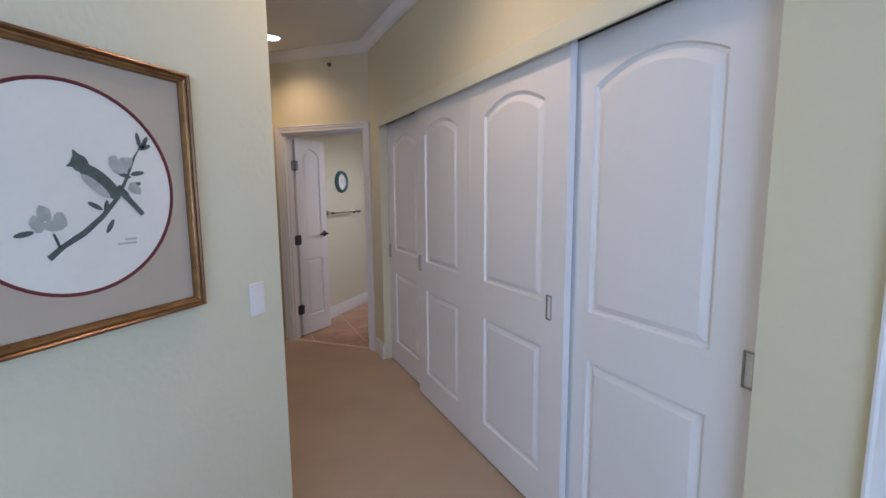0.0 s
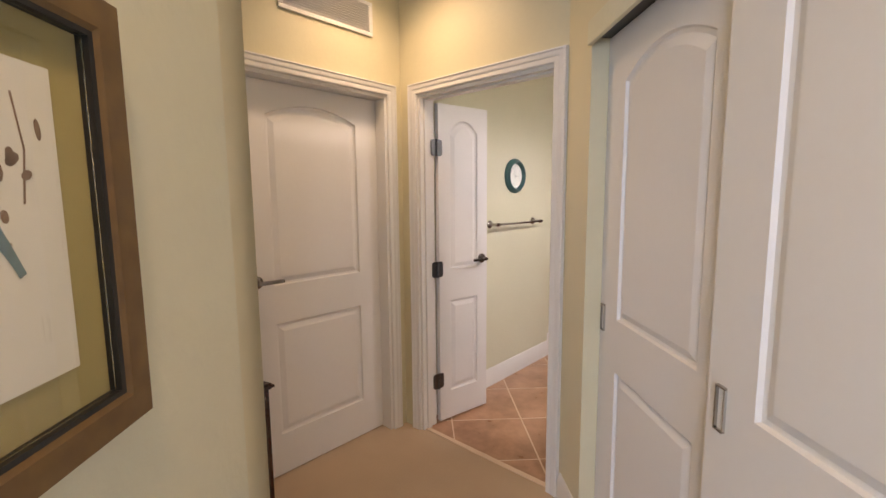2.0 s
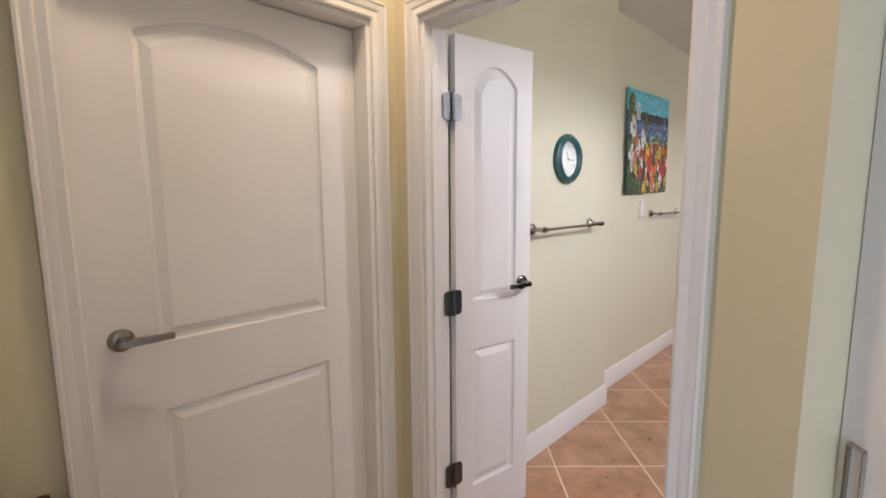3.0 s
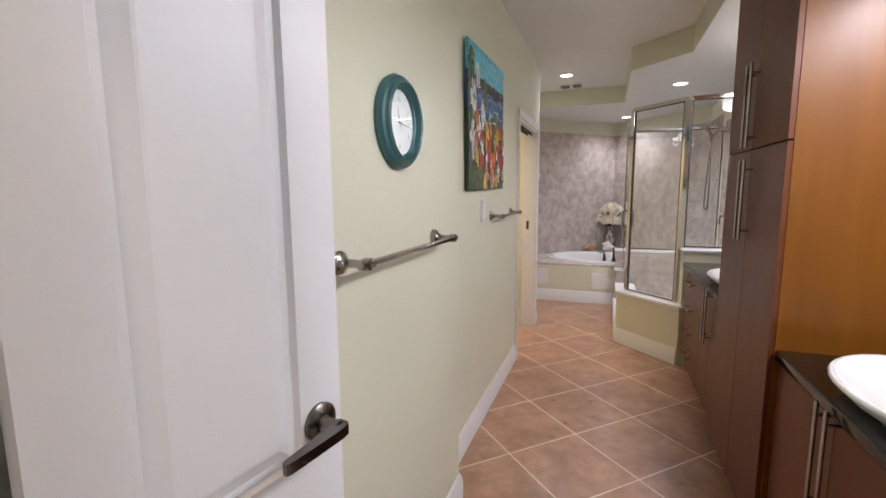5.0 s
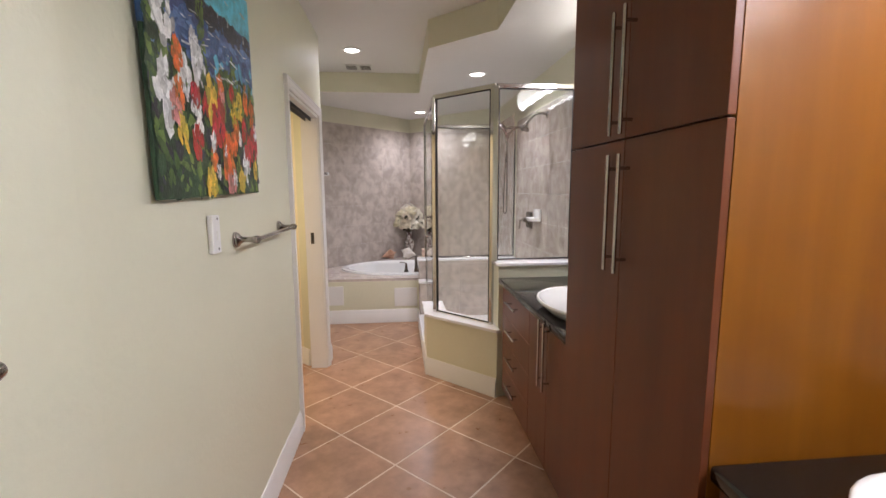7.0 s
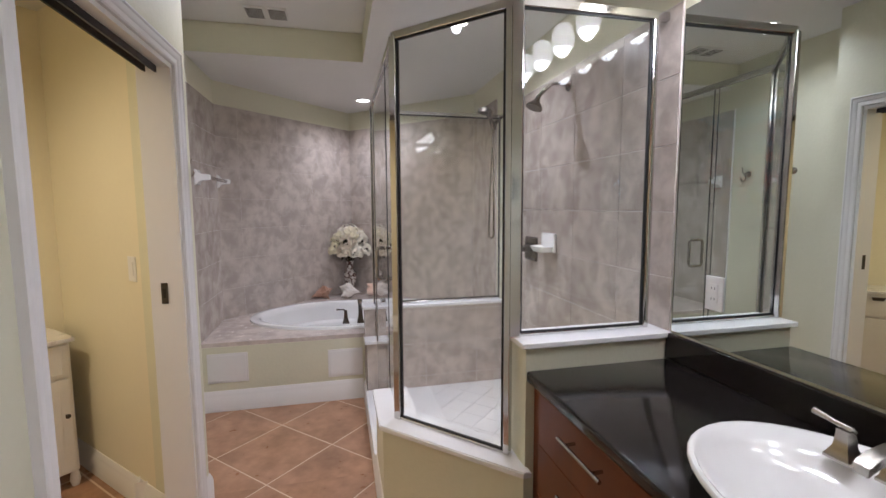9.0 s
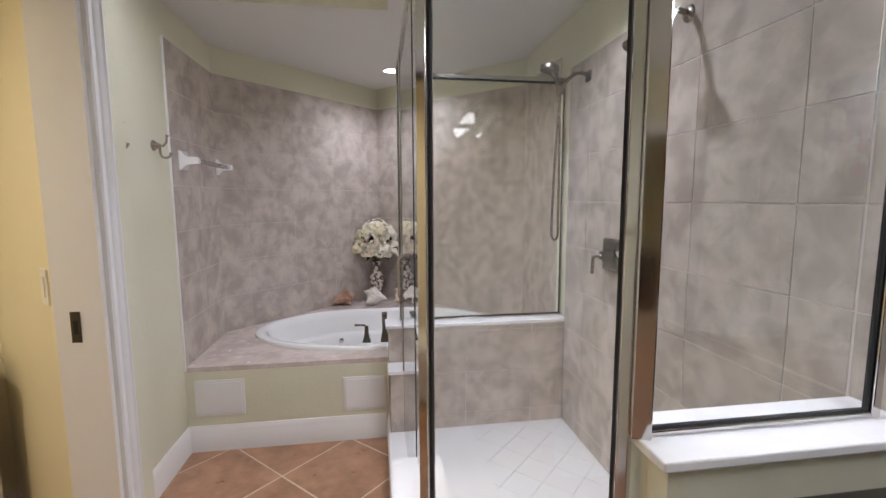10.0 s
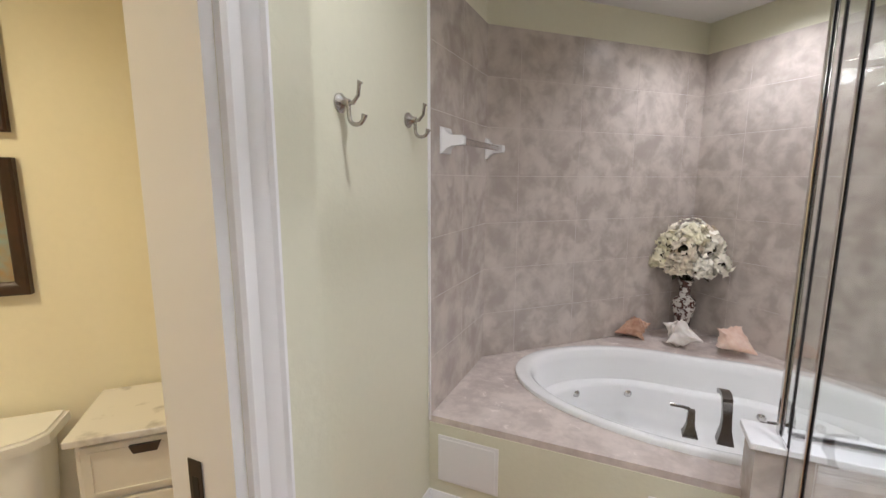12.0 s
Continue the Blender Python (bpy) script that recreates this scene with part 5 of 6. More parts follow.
rings(bm, [oval(0, -0.055, 0.070, 0.040, -0.050, 28, 3), oval(0, -0.055, 0.082, 0.052, -0.030, 28, 3), oval(0, -0.055, 0.086, 0.056, -0.018, 28, 3), oval(0, -0.055, 0.074, 0.044, -0.020, 28, 3), oval(0, -0.055, 0.06, 0.034, -0.034, 28, 3)])
part("tray", bm, "ceramic", so, smooth=50)


# ---- tub ----
DECK = 0.500
deck = [(XH + 0.002, YT + 0.003), (-2.2812, YT + 0.003), (-2.2812, YH + 0.0015), (XM - 0.0035, YH + 0.0015), (XM - 0.0035, 10.198), (-2.315, 11.308), (XH + 0.002, 10.198)]
solid("wall_tub_front", box(shape(), XH + 0.002, -2.2815, YT, YT + 0.10, 0, 0.470), "paint", "painted front of the tub deck", "wall", kind="structure")
TC, TRX, TRY = (-2.325, 10.165), 0.885, 0.525


def tub_loop(k, z, dx=0.0, dy=0.0, n=64):
    """An oval with a waist at its back."""
    pts = []
    for i in range(n):
        a = 2 * math.pi * i / n
        c, s = math.cos(a), math.sin(a)
        x, y = (TRX + dx) * k * c, (TRY + dy) * k * s
        if s > 0:
            y -= 0.045 * math.exp(-(x / 0.22) ** 2) * s
        pts.append((TC[0] + x, TC[1] + y, z))
    return pts


# deck slab with an oval cut-out
bm = shape()
outer = []
hole = tub_loop(1.0, DECK, -0.03, -0.03, 256)
poly = [Vector((*p, 0)) for p in deck]
for q in hole:
    d = Vector((q[0] - TC[0], q[1] - TC[1], 0)).normalized()
    best = 9.0
    for i in range(len(poly)):
        a, b = poly[i] - Vector((*TC, 0)), poly[(i + 1) % len(poly)] - Vector((*TC, 0))
        e = b - a
        den = d.x * e.y - d.y * e.x
        if abs(den) > 1e-9:
            t = (a.x * e.y - a.y * e.x) / den
            s = (a.x * d.y - a.y * d.x) / den
            if t > 0 and -1e-6 <= s <= 1 + 1e-6:
                best = min(best, t)
    outer.append((TC[0] + d.x * best, TC[1] + d.y * best))
corners = {}
for c in deck:
    j = min((i for i in range(len(outer)) if i not in corners), key=lambda i: (outer[i][0] - c[0]) ** 2 + (outer[i][1] - c[1]) ** 2)
    corners[j] = c
    outer[j] = c
rings(bm, [[(x, y, 0.4705) for x, y in outer], [(x, y, DECK) for x, y in outer], hole, [(x, y, 0.4705) for x, y, z in hole]], caps=False)
solid("tub_deck", bm, "lit_deck_stone", "mottled stone tile deck round the tub", "tub deck", kind="structure")
tub = thing("bathtub", pose(0, 0, 0), "white oval drop-in whirlpool bathtub", "bathtub")
bm = shape()
R = [(1.0, DECK + 0.0005, 0), (1.0, DECK + 0.018, 0), (0.985, DECK + 0.026, 0), (0.93, DECK + 0.024, 0), (0.905, DECK + 0.012, 0), (0.895, DECK - 0.03, 0), (0.875, DECK - 0.12, 0), (0.86, DECK - 0.150, 0), (0.80, DECK - 0.160, 0), (0.775, DECK - 0.175, 0), (0.75, DECK - 0.28, 0), (0.70, DECK - 0.36, 0), (0.58, DECK - 0.395, 0), (0.3, DECK - 0.40, 0), (0.05, DECK - 0.40, 0)]
rings(bm, [tub_loop(k, z) for k, z, _ in R], caps=False)
part("shell", bm, "ceramic", tub, smooth=50)
for a in (118, 150, 62, 30):
    x, y = TC[0] + TRX * 0.765 * math.cos(radians(a)), TC[1] + TRY * 0.765 * math.sin(radians(a)) - (0.03 if 50 < a < 130 else 0)
    part("jet", lathe(shape(), [(0.0, 0.010), (0.008, 0.012), (0.016, 0.008), (0.022, 0.0)], 18, caps=False), "chrome", tub, "chrome whirlpool jet", 40, m=Matrix.Translation((x, y, 0.30)) @ look((0, 0, 0), (math.cos(radians(a)), math.sin(radians(a)) * 1.6, 0.15)).to_3x3().to_4x4())

f = thing("tub_faucet", pose(-2.36, 9.745, DECK + 0.0235), "brushed nickel deck tub faucet with tapered bases", "faucet")
bm = shape()
rings(bm, [[(0.062 + a * w, y + b * d, z) for a, b in ((-1, -1), (1, -1), (1, 1), (-1, 1))] for w, d, y, z in ((0.028, 0.028, 0, 0), (0.027, 0.026, 0, 0.008), (0.017, 0.019, 0.0, 0.06), (0.015, 0.018, 0.003, 0.10), (0.016, 0.017, 0.012, 0.135), (0.017, 0.016, 0.03, 0.158))])
rings(bm, [[(0.062 + a * 0.017, y, z + b * 0.010) for a, b in ((-1, -1), (1, -1), (1, 1), (-1, 1))] for y, z in ((0.012, 0.160), (0.05, 0.168), (0.10, 0.160), (0.145, 0.142))])
part("spout", bm, "lever_metal", f, smooth=30)
for x, s in ((-0.055, -1), (0.18, 1)):
    bm = shape()
    square_tower(bm, x, 0, 0, 0.105, 0.027, 0.013, 0.012)
    hb = part("handle", bm, "lever_metal", f, smooth=30)
    part("lever", tube(shape(), [(x + 0.008 * s, 0, 0.109), (x + s * 0.03, 0.0, 0.112), (x + s * 0.075, 0.0, 0.114)], [0.007, 0.006, 0.0075], 12), "lever_metal", hb, smooth=60)

for x0, x1, z0, z1 in ((-3.384, -3.112, 0.208, 0.423), (-2.555, -2.300, 0.180, 0.392)):
    ap = thing("access_panel", on((x0 + x1) / 2, YT, (z0 + z1) / 2, SOUTH), "white plastic access panel in the tub front", "access panel", "tub access panels")
    w, hh = (x1 - x0) / 2, (z1 - z0) / 2
    part("frame", box(shape(), -w, w, -0.006, -0.0005, -hh, hh, 0.003), "trim", ap)
    part("lid", box(shape(), -w + 0.014, w - 0.014, -0.009, -0.006, -hh + 0.014, hh - 0.014, 0.002), "trim", ap)

# vase of dried hydrangeas
M["vase"] = material("patterned_porcelain", (0.66, 0.62, 0.56), 0.15, scale=34, second=(0.10, 0.045, 0.035), coat=0.5, fine=60)
r = [n for n in M["vase"].node_tree.nodes if n.type == "VALTORGB"][0]
r.color_ramp.elements[0].position, r.color_ramp.elements[1].position = 0.47, 0.51
M["petal"] = material("dried_petals", (0.84, 0.78, 0.57), 0.8, spread=0.12, scale=30)
M["petal_pale"] = material("pale_petals", (0.90, 0.85, 0.72), 0.8, spread=0.08, scale=30)
M["petal_blush"] = material("blush_petals", (0.78, 0.69, 0.54), 0.8, spread=0.15, scale=30)
M["stem"] = material("dry_leaf", (0.06, 0.055, 0.025), 0.8, spread=0.3)
vs = thing("flower_vase", pose(-2.345, 11.10, DECK), "slender patterned porcelain vase with a rounded belly", "vase")
part("body", lathe(shape(), [(0.0, 0.0), (0.052, 0.0), (0.050, 0.012), (0.042, 0.045), (0.047, 0.095), (0.062, 0.155), (0.072, 0.205), (0.066, 0.240), (0.040, 0.262), (0.033, 0.285), (0.034, 0.335), (0.046, 0.362), (0.050, 0.370), (0.044, 0.370), (0.030, 0.340), (0.028, 0.29)], 32, caps=False), "vase", vs, smooth=50)
fl = thing("hydrangea_bouquet", pose(-2.345, 11.10, DECK + 0.372) @ Matrix.Diagonal((0.90, 0.90, 0.95, 1)), "dense bouquet of dried cream hydrangea heads", "flowers")
random.seed(5)
heads = [(0, 0, 0.30, 0.115), (-0.12, -0.02, 0.24, 0.095), (0.12, -0.03, 0.24, 0.10), (-0.02, -0.12, 0.20, 0.10), (0.01, 0.10, 0.22, 0.10), (-0.17, -0.05, 0.13, 0.085), (0.17, -0.05, 0.12, 0.09), (-0.07, -0.14, 0.11, 0.085), (0.08, -0.13, 0.10, 0.09), (0.02, -0.09, 0.30, 0.09), (-0.08, 0.06, 0.29, 0.085), (0.09, 0.05, 0.29, 0.085)]
for i, (hx, hy, hz, hr) in enumerate(heads):
    bm = shape()
    for j in range(170):
        d = Vector((random.gauss(0, 1), random.gauss(0, 1), random.gauss(0, 1))).normalized()
        if d.z < -0.55:
            continue
        p = Vector((hx, hy, hz)) + d * hr * random.uniform(0.62, 1.06)
        a = d.orthogonal().normalized()
        b = d.cross(a)
        turn = random.uniform(0, 6.28)
        a, b = a * math.cos(turn) + b * math.sin(turn), b * math.cos(turn) - a * math.sin(turn)
        s = random.uniform(0.020, 0.033)
        tilt = d * random.uniform(-0.016, 0.016)
        c = bm.verts.new(p)
        ring = []
        for m in range(8):
            k = s if m % 2 == 0 else s * 0.52
            an = math.pi * m / 4
            ring.append(bm.verts.new(p + (a * math.cos(an) + b * math.sin(an)) * k + d * (0.004 if m % 2 == 0 else 0.0) + tilt * math.cos(an)))
        for m in range(8):
            bm.faces.new((c, ring[m], ring[(m + 1) % 8]))
    hd = part("flower_head", bm, ("petal_pale", "petal", "petal_pale", "petal_blush")[i % 4], fl)
    core = shape()
    bmesh.ops.create_icosphere(core, subdivisions=2, radius=hr * 0.62, matrix=Matrix.Translation((hx, hy, hz)))
    part("calyx", core, "stem", hd, "dry green-brown heart of the flower head")
    part("stem", tube(shape(), [(hx * 0.06, hy * 0.06, -0.03), (hx * 0.4, hy * 0.4, hz * 0.4), (hx, hy, hz - hr * 0.2)], 0.004, 6), "stem", fl)
for i in range(5):
    a = i * 1.256 + 0.4
    lf = shape()
    rings(lf, [[(math.cos(a) * r0 - math.sin(a) * w * s0, math.sin(a) * r0 + math.cos(a) * w * s0, z) for s0 in (-1, 0, 1)] for r0, w, z in ((0.03, 0.004, 0.02), (0.09, 0.030, 0.06), (0.15, 0.026, 0.05), (0.19, 0.003, 0.02))], close=False, caps=False)
    part("leaf", lf, "stem", fl)
random.seed(0)


def conch(x, y, turn, size, mat, label, roll=0.0):
    """A spined shell: a fat body whorl with knobs on its shoulder, a pointed spire and a wide flared lip."""
    t = thing("conch_shell", pose(x, y, DECK, 0, 0, turn), label, "seashell", "shells on the tub deck")
    bm = shape()
    loops = []
    for i in range(40):
        u = i / 39
        if u < 0.60:
            r = 0.02 + 0.27 * (u / 0.60) ** 1.15
        else:
            r = 0.29 * (1 - (u - 0.60) / 0.40) ** 1.3 * (1 + 0.16 * math.cos((u - 0.60) * 52)) + 0.004
        lp = []
        for j in range(36):
            a = 2 * math.pi * j / 36
            spine = 0.42 * max(0, math.cos(3.5 * a)) ** 5 * math.exp(-((u - 0.60 - 0.05 * math.sin(a)) / 0.055) ** 2)
            spine += 0.25 * max(0, math.cos(4 * a + 1)) ** 6 * math.exp(-((u - 0.75) / 0.035) ** 2)
            flare = 0.95 * max(0, math.cos(a + 0.5)) ** 5 * math.exp(-((u - 0.40) / 0.22) ** 2) * (1 + 0.12 * math.cos(u * 40))
            k = size * r * (1 + spine + flare) * (1 + 0.09 * math.sin(5 * a + 13 * u) + 0.07 * math.sin(9 * a - 21 * u))
            lp.append((size * (u - 0.5) * 1.1 + 0.25 * k * spine, k * math.cos(a), k * math.sin(a)))
        loops.append(lp)
    rings(bm, loops)
    bmesh.ops.transform(bm, matrix=pose(0, 0, 0, roll, -14, 0), verts=bm.verts[:])
    low = min(v.co.z for v in bm.verts)
    bmesh.ops.translate(bm, vec=(0, 0, -low), verts=bm.verts[:])
    part("shell", bm, mat, t, smooth=60)


M["shell_tan"] = material("tan_shell", (0.66, 0.44, 0.32), 0.4, scale=12, second=(0.34, 0.17, 0.10), bump=0.5, bump_scale=40)
M["shell_white"] = material("white_shell", (0.86, 0.83, 0.78), 0.4, scale=10, second=(0.72, 0.65, 0.58), bump=0.5, bump_scale=40)
M["shell_pink"] = material("pink_shell_lip", (0.84, 0.68, 0.57), 0.35, scale=10, second=(0.72, 0.48, 0.36), bump=0.4, bump_scale=40)
conch(-2.640, 10.90, 25, 0.22, "shell_tan", "tan and brown conch shell on the tub deck", 20)
conch(-2.365, 10.84, 155, 0.22, "shell_white", "white spined conch shell on the tub deck", -40)
conch(-2.085, 10.84, 130, 0.25, "shell_pink", "large pink spined conch shell on the tub deck", 30)

# glass towel bar with ceramic ends, on the slanted and the straight tile
tb = thing("tub_towel_bar", on(XH + 0.010, 9.64, 1.672, EAST), "clear towel bar between white ceramic brackets", "towel bar")
for x in (0.0, 0.58):
    b = shape()
    rings(b, [[(x + a * w, -d, c * hh) for a, c in ((-1, -1), (1, -1), (1, 1), (-1, 1))] for w, hh, d in ((0.048, 0.055, 0.0), (0.046, 0.052, 0.010), (0.030, 0.032, 0.022), (0.020, 0.022, 0.040), (0.019, 0.020, 0.085), (0.012, 0.014, 0.092))])
    part("bracket", b, "ceramic", tb, smooth=35)
br = part("bar", tube(shape(), [(0.0, -0.066, 0), (0.58, -0.066, 0)], 0.014, 16), "acrylic", tb, "clear acrylic rod", 60)
br.visible_shadow = False


def hook(y, z):
    hk = thing("robe_hook", on(XH, y, z, EAST), "brushed nickel double robe hook on the wall", "hook", "robe hooks")
    part("rosette", lathe(shape(), [(0.0, 0.0), (0.027, 0.0), (0.027, 0.005), (0.022, 0.009), (0.013, 0.020), (0.009, 0.034), (0.0, 0.036)], 24, caps=False), "nickel", hk, smooth=40, m=pose(0, 0, 0, 90))
    part("upper_hook", tube(shape(), [(0, -0.02, 0), (0, -0.045, -0.002), (0, -0.062, 0.016), (0, -0.066, 0.046), (0, -0.070, 0.052)], [0.006, 0.006, 0.005, 0.0055, 0.0095], 12), "nickel", hk, smooth=60)
    part("lower_hook", tube(shape(), [(0, -0.03, 0.0), (0, -0.030, -0.030)] + arc((0, -0.055, -0.040), (0, 0.024, 0), (0, 0, -0.020), 0, 150, 7) + [(0, -0.082, -0.034)], [0.006] * 10 + [0.009], 12), "nickel", hk, smooth=60)


hook(8.94, 1.72)
hook(9.335, 1.72)
st = thing("strike_plate", on(XL2 - 0.075, 8.2575, 1.092, SOUTH), "dark bronze pocket door strike plate", "strike plate")
part("plate", box(shape(), -0.013, 0.013, -0.002, -0.0003, -0.045, 0.045, 0.0005), "dark_metal", st)
part("slot", box(shape(), -0.006, 0.006, -0.0026, -0.002, -0.020, 0.020), "black", st)


# ---- toilet room ----
def back_wall(s, out=0.0):
    """A place on the wall behind the toilet: s along it from its corner, negative to the toilet."""
    return (TA1[0] + s * HALF + out * HALF, TA1[1] + s * HALF - out * HALF)


NB = (HALF, -HALF)
M["marble"] = material("veined_marble", (0.74, 0.72, 0.69), 0.2, scale=7, second=(0.45, 0.43, 0.42), fine=20)
r = [n for n in M["marble"].node_tree.nodes if n.type == "VALTORGB"][0]
r.color_ramp.elements[0].position, r.color_ramp.elements[1].position = 0.36, 0.47
M["ivory"] = material("ivory_paint", (0.76, 0.73, 0.66), 0.4, spread=0.03)
c = thing("narrow_cabinet", on(*back_wall(-0.262, 0.022), 0, NB), "narrow ivory cabinet with a marble top and drawer", "cabinet")
part("marble_top", box(shape(), -0.19, 0.19, -0.335, -0.001, 0.780, 0.802, 0.004), "marble", c, "veined white marble top")
part("body", box(shape(), -0.175, 0.175, -0.300, -0.002, 0.085, 0.779, 0.002), "ivory", c)
d = part("drawer", box(shape(), -0.160, 0.160, -0.316, -0.3005, 0.600, 0.765, 0.003), "ivory", c)
bm = shape()
for a, b, z0, z1 in ((-0.14, 0.14, 0.742, 0.748), (-0.14, 0.14, 0.617, 0.623), (-0.14, -0.134, 0.623, 0.742), (0.134, 0.14, 0.623, 0.742)):
    box(bm, a, b, -0.320, -0.316, z0, z1)
part("moulding", bm, "ivory", d)
bm = shape()
rings(bm, [[(x, -0.316 - dd, z) for x, z in ((-0.040, 0.752), (0.040, 0.752), (0.030, 0.728), (-0.030, 0.728))] for dd in (0.0, 0.012)])
part("handle", bm, "dark_metal", d, "dark bronze cup pull")
d = part("door", box(shape(), -0.160, 0.160, -0.316, -0.3005, 0.10, 0.588, 0.003), "ivory", c)
part("panel", box(shape(), -0.115, 0.115, -0.3185, -0.316, 0.15, 0.54, 0.002), "ivory", d)
part("knob", lathe(shape(), [(0.0, 0.0), (0.006, 0.0), (0.005, 0.012), (0.012, 0.020), (0.0, 0.026)], 14, caps=False), "dark_metal", d, m=pose(0.135, -0.316, 0.40, 90))
for x in (-0.158, 0.158):
    for y in (-0.280, -0.03):
        part("foot", lathe(shape(), [(0.0, 0.0), (0.016, 0.0), (0.024, 0.03), (0.020, 0.06), (0.014, 0.085), (0.0, 0.086)], 16, caps=False), "ivory", c, smooth=50, m=pose(x, y, 0))

t = thing("toilet", on(*back_wall(-0.785, 0.020), 0, NB), "white ceramic two-piece toilet with its lid closed", "toilet")
bm = shape()
rings(bm, [oval(0, -0.105, w, d, z, 32, 5) for w, d, z in ((0.190, 0.080, 0.40), (0.205, 0.090, 0.50), (0.215, 0.096, 0.70), (0.216, 0.097, 0.715))])
part("tank", bm, "ceramic", t, smooth=45)
bm = shape()
lid = [(-0.235, -0.002), (0.235, -0.002), (0.235, -0.150), (0.20, -0.195), (0.13, -0.220), (0.0, -0.228), (-0.13, -0.220), (-0.20, -0.195), (-0.235, -0.150)]
prism(bm, lid, 0.7155, 0.755)
bmesh.ops.bevel(bm, geom=[e for e in bm.edges if e.verts[0].co.z > 0.75 and e.verts[1].co.z > 0.75], offset=0.010, segments=3, affect="EDGES")
part("tank_lid", bm, "ceramic", t, smooth=35)
bm = shape()
rings(bm, [oval(0, y, w, d, z, 32, 2.3) for w, d, y, z in ((0.115, 0.25, -0.33, 0.0), (0.105, 0.24, -0.33, 0.06), (0.12, 0.23, -0.36, 0.20), (0.165, 0.245, -0.42, 0.32), (0.182, 0.255, -0.44, 0.385), (0.182, 0.255, -0.44, 0.398))])
part("bowl", bm, "ceramic", t, smooth=50)
bm = shape()
rings(bm, [oval(0, -0.445, w, d, z, 36, 2.3) for w, d, z in ((0.182, 0.250, 0.3985), (0.190, 0.258, 0.405), (0.190, 0.258, 0.425), (0.180, 0.248, 0.436))])
part("seat_lid", bm, "ceramic", t, smooth=45)
hd = part("flush_handle", tube(shape(), [(-0.15, -0.205, 0.655), (-0.15, -0.222, 0.655), (-0.12, -0.226, 0.650), (-0.07, -0.226, 0.642)], 0.008, 10), "chrome", t, smooth=60)

M["dark_frame"] = material("dark_walnut_frame", (0.045, 0.018, 0.010), 0.35, scale=9, second=(0.022, 0.010, 0.006))
M["art_teal"] = material("teal_and_amber_art", (0.20, 0.36, 0.36), 0.7, scale=9, second=(0.40, 0.22, 0.07))
for z0, z1 in ((1.150, 1.575), (1.650, 2.075)):
    p = thing("toilet_picture", on(*back_wall(-0.785), (z0 + z1) / 2, NB), "small teal picture in a wide dark wooden frame", "picture", "pictures over the toilet")
    picture_frame(p, 0.36, z1 - z0, [(0, 0.001), (0, 0.024), (0.006, 0.030), (0.018, 0.026), (0.034, 0.018), (0.042, 0.010), (0.042, 0.001)], "dark_frame")
    part("artwork", box(shape(), -0.142, 0.142, -0.007, -0.001, -(z1 - z0) / 2 + 0.04, (z1 - z0) / 2 - 0.04), "art_teal", p)


# ---- tiles: stone cladding of tub and shower, then the floor ----
def clad(parent, p0, p1, z0, z1, rows, width, shift, thick=0.009, joint=0.003, mat="stone", lap=0.5):
    """Wall tiles in running bond on the face p0 to p1 (room to the right of that line): each its own piece."""
    a, b = Vector((*p0, 0)), Vector((*p1, 0))
    L = (b - a).length
    turn = math.degrees(math.atan2(b.y - a.y, b.x - a.x))
    h = (z1 - z0) / rows
    meshes = {}
    for r in range(rows):
        x = -((shift + (lap * width if r % 2 else 0)) % width)
        while x < L - 1e-4:
            s0, s1 = max(0.0, x), min(L, x + width)
            x += width
            if s1 - s0 < 0.02:
                continue
            key = round(s1 - s0, 3)
            if key not in meshes:
                meshes[key] = finish("tile", box(shape(), joint / 2, key - joint / 2, -thick, -0.0015, joint / 2, h - joint / 2, 0.0012, 1), mat)
            t = new("tile", meshes[key])
            t.parent = parent
            t.matrix_parent_inverse = parent.matrix_basis.inverted()
            t.matrix_basis = Matrix.Translation((a.x, a.y, z0 + r * h)) @ pose(0, 0, 0, 0, 0, turn) @ pose(s0, 0, 0)
    return


def backing(name, p0, p1, z0, z1, label, deep=0.0065, mat="stone_grout"):
    """The grouted sheet behind the tiles."""
    a, b = Vector((*p0, 0)), Vector((*p1, 0))
    turn = math.degrees(math.atan2(b.y - a.y, b.x - a.x))
    return solid(name, box(shape(), 0.0, (b - a).length, -deep, -0.0006, z0, z1), mat, label, "wall tile", kind="structure", m=Matrix.Translation(a) @ pose(0, 0, 0, 0, 0, turn))


for name, p0, p1, z0, rows, shift in (
        ("tiling_tub_hooks", (XH, YT + 0.003), BEND_L, DECK + 0.001, 7, 0.05),
        ("tiling_tub_left", BEND_L, APEX, DECK + 0.001, 7, 0.20),
        ("tiling_tub_right", APEX, BEND_R, DECK + 0.001, 7, 0.10),
        ("tiling_tub_end", BEND_R, (XM, YH + 0.016), DECK + 0.001, 7, 0.25)):
    top = 2.300
    w = backing(name, p0, p1, z0, top, "mottled grey-brown stone wall tiles round the tub", 0.0082, "tub_grout")
    clad(w, p0, p1, z0, top, rows, 0.405, shift, joint=0.0018, lap=0)
w = backing("tiling_shower", (XM, YSB - 0.001), (XM, 7.6), 0.076, 2.196, "mottled grey stone wall tiles in the shower")
for y_end, z0, z1, rows, shift in ((7.778, 0.076, 0.163, 1, 0.156), (7.778, 0.163, 2.193, 8, 0.156)):
    clad(w, (XM, YSB - 0.001), (XM, y_end), z0, z1, rows, 0.405, shift, joint=0.0036, lap=0)
clad(w, (XM, 7.774), (XM, 7.6), 0.971, 1.178, 1, 0.405, 0.0, joint=0.0036)
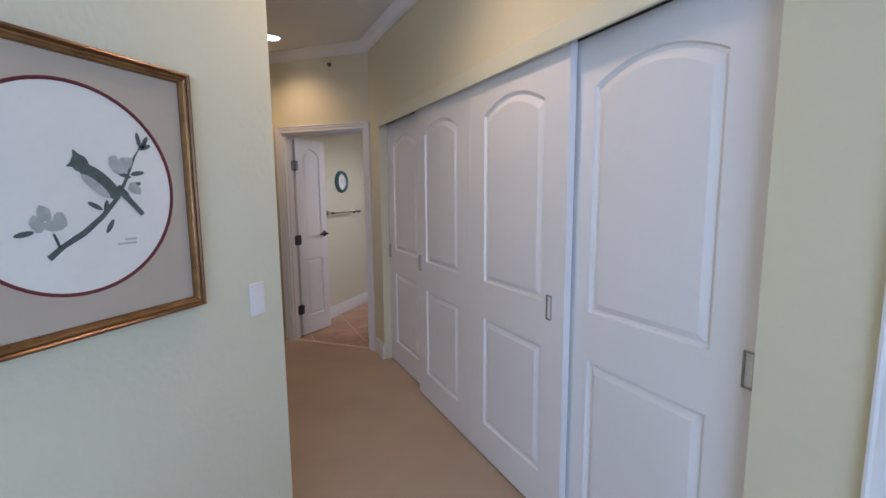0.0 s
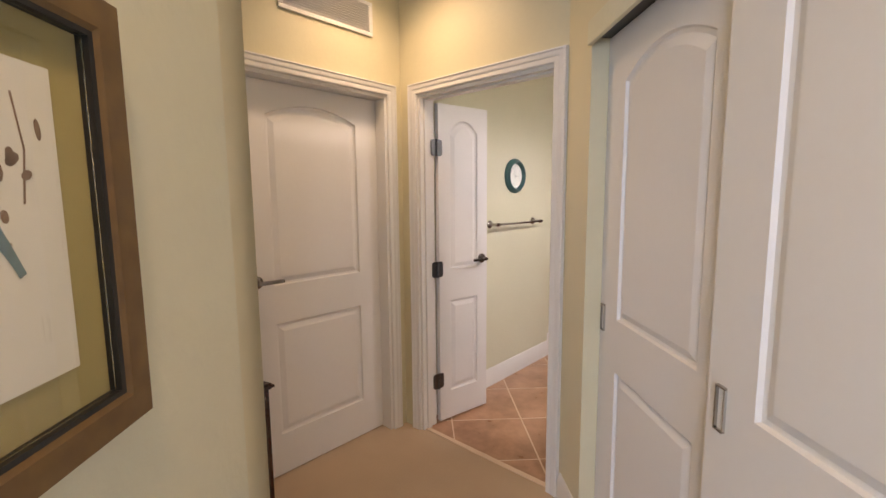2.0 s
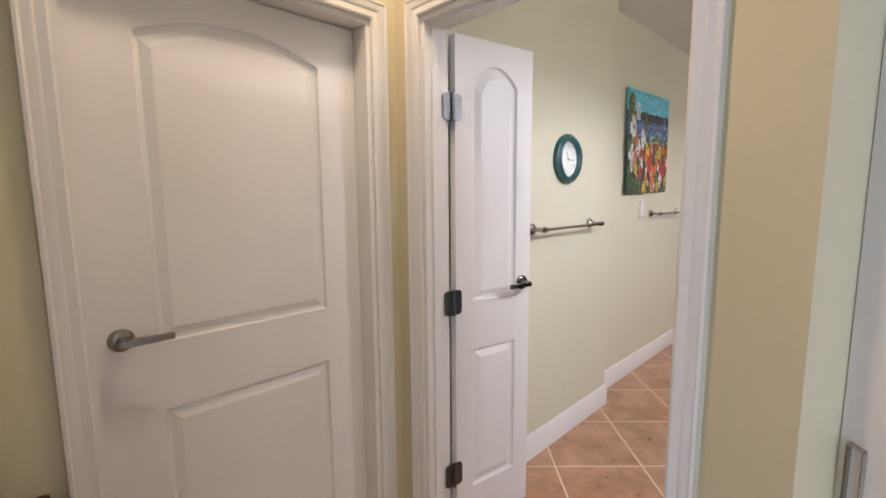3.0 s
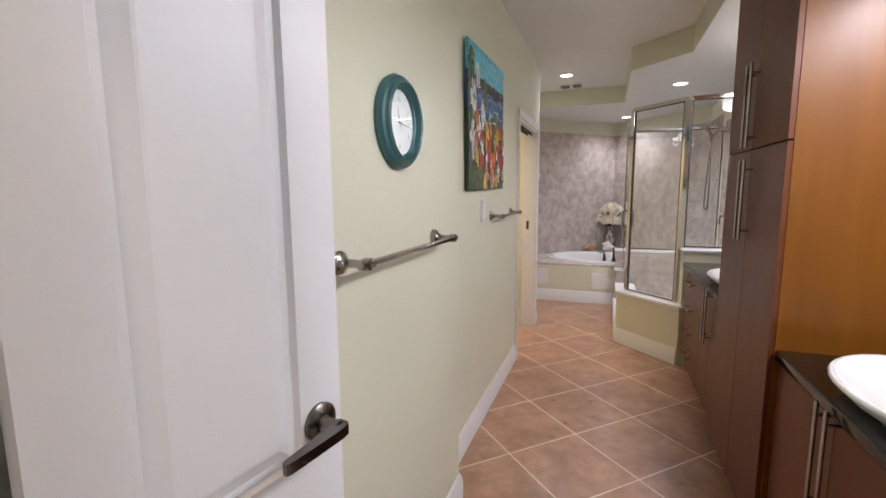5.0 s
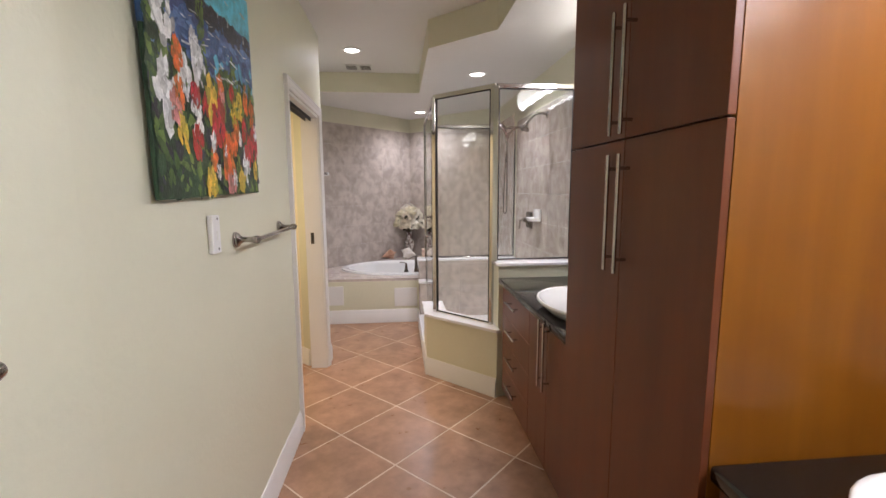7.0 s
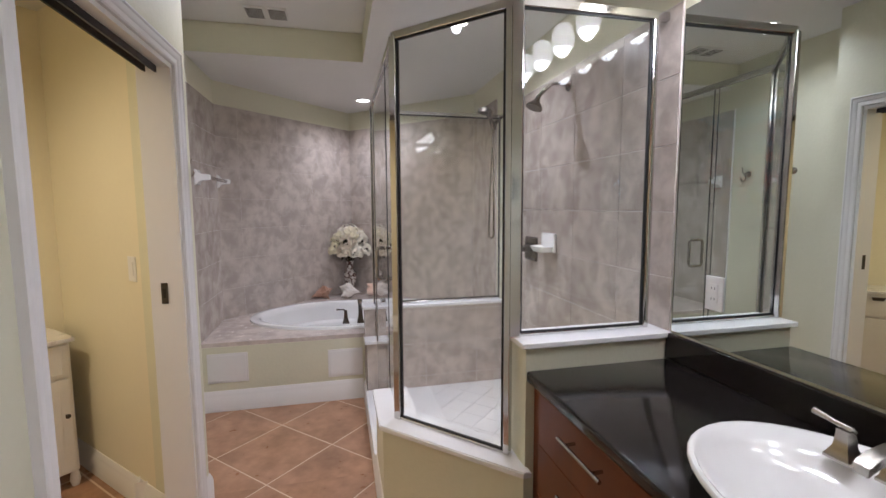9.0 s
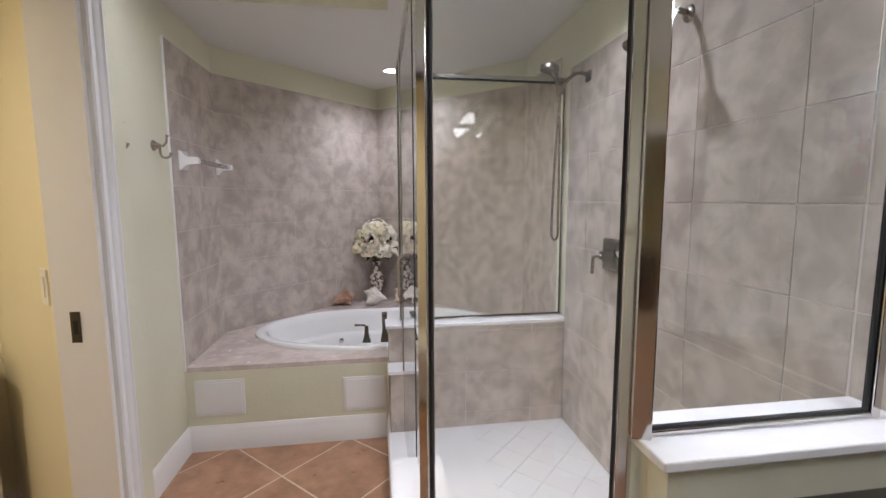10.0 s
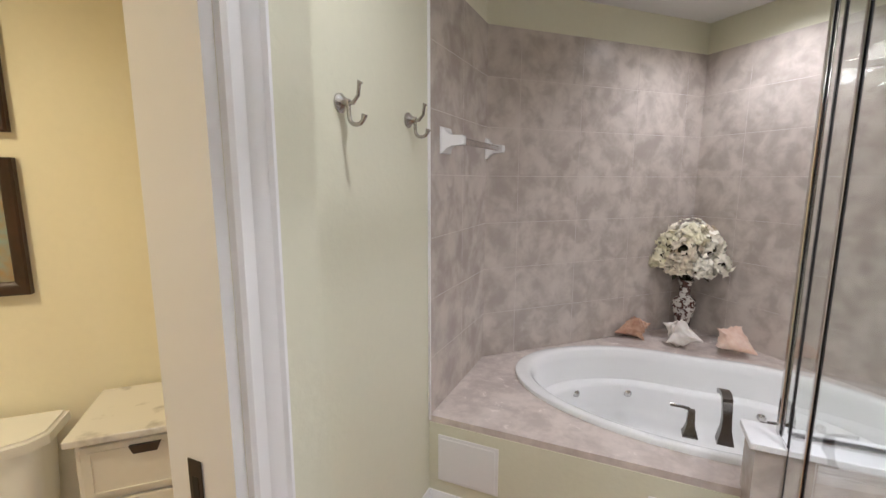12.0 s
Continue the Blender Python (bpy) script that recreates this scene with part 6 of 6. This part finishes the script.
clad(w, (XM, 7.774), (XM, 7.6), 1.178, 2.193, 4, 0.405, 0.0, joint=0.0036)
w = backing("tiling_half_wall", (-2.128, YSB), (XM - 0.012, YSB), 0.076, 0.699, "mottled grey stone tiles on the half wall")
clad(w, (-2.128, YSB), (XM - 0.012, YSB), 0.163, 0.670, 2, 0.405, 0.1, lap=0)
clad(w, (-2.128, YSB), (XM - 0.012, YSB), 0.076, 0.163, 1, 0.405, 0.1, lap=0)
clad(w, (-2.128, YSB), (XM - 0.012, YSB), 0.670, 0.699, 1, 0.405, 0.1, lap=0)
solid("tile_edge_trim", box(shape(), XH, XH + 0.011, YT - 0.006, YT + 0.0025, DECK - 0.02, 2.302, 0.002), "trim", "thin white edge strip of the wall tile", "tile edge", kind="structure")

# floor: large square tiles laid on the diagonal
STEP = 0.3305
SIDE = STEP / HALF
ORIGIN = (-2.525, 6.868)
tile_mesh = finish("tile", box(shape(), -SIDE / 2 + 0.0045, SIDE / 2 - 0.0045, -SIDE / 2 + 0.0045, SIDE / 2 - 0.0045, -0.006, 0.0, 0.0015, 1), "tile")
floor_bath = bpy.data.objects["floor_bath"]
regions = [
    [(-3.2, YO + 0.034), (-1.1, YO + 0.034), (-1.1, 8.5), (-3.2, 8.5)],
    [(-3.5, 8.5), (-1.1, 8.5), (-1.1, 9.56), (-3.5, 9.56)],
    [(-3.2, 6.74), (-3.2, 8.38), (-3.98, 9.14), (-5.30, 7.80), (-4.27, 6.74)]]
REACH = STEP - 0.006


def margin(region, x, y):
    """How far a place lies inside each edge of a region that runs anticlockwise."""
    out = []
    for a, b in zip(region, region[1:] + region[:1]):
        d = (Vector(b) - Vector(a)).normalized()
        out.append((d.x * (y - a[1]) - d.y * (x - a[0]), a, (d.y, -d.x, 0)))
    return out


for i in range(-12, 12):
    for j in range(-14, 14):
        if (i + j) % 2 == 0:
            continue
        x, y = ORIGIN[0] + i * STEP, ORIGIN[1] + j * STEP
        for region in regions:
            edges = margin(region, x, y)
            nearest = min(e[0] for e in edges)
            if nearest < -REACH:
                continue
            if nearest >= REACH:
                t = new("tile", tile_mesh)
                t.parent = floor_bath
                t.matrix_basis = pose(x, y, 0, 0, 0, 45)
                continue
            # tiles cut at the carpet and along the walls
            bm = box(shape(), -SIDE / 2 + 0.0045, SIDE / 2 - 0.0045, -SIDE / 2 + 0.0045, SIDE / 2 - 0.0045, -0.006, 0.0)
            bmesh.ops.transform(bm, matrix=pose(x, y, 0, 0, 0, 45), verts=bm.verts[:])
            for gap, a, n in edges:
                if gap < REACH and bm.faces:
                    bmesh.ops.bisect_plane(bm, geom=bm.verts[:] + bm.edges[:] + bm.faces[:], plane_co=(*a, 0), plane_no=n, clear_outer=True)
            if bm.faces:
                part("tile", bm, "tile", floor_bath)
            else:
                bm.free()

# shower floor: small white tiles on the diagonal
pan_ob = bpy.data.objects["shower_pan"]
area = [(-2.128, 8.112), (-1.80, 7.784), (-1.80, 7.762), (XM - 0.011, 7.762), (XM - 0.011, YSB - 0.010), (-2.128, YSB - 0.010)]
SMALL = 0.152
hw = SMALL / 2 - 0.0008
small_mesh = finish("tile", box(shape(), -hw, hw, -hw, hw, 0.0752, 0.0788, 0.0008, 1), "pan_tile")
for i in range(-9, 10):
    for j in range(-9, 10):
        x, y = -1.665 + (i - j) * SMALL * HALF, 8.60 + (i + j) * SMALL * HALF
        edges = margin(area, x, y)
        nearest = min(e[0] for e in edges)
        if nearest < -SMALL * HALF:
            continue
        if nearest >= SMALL * HALF:
            t = new("tile", small_mesh)
            t.parent, t.matrix_basis = pan_ob, pose(x, y, 0, 0, 0, 45)
            continue
        bm = box(shape(), -hw, hw, -hw, hw, 0.0752, 0.0788)
        bmesh.ops.transform(bm, matrix=pose(x, y, 0, 0, 0, 45), verts=bm.verts[:])
        for gap, a, n in edges:
            if gap < SMALL * HALF and bm.faces:
                bmesh.ops.bisect_plane(bm, geom=bm.verts[:] + bm.edges[:] + bm.faces[:], plane_co=(*a, 0), plane_no=n, clear_outer=True)
        if bm.faces:
            part("tile", bm, "pan_tile", pan_ob)
        else:
            bm.free()
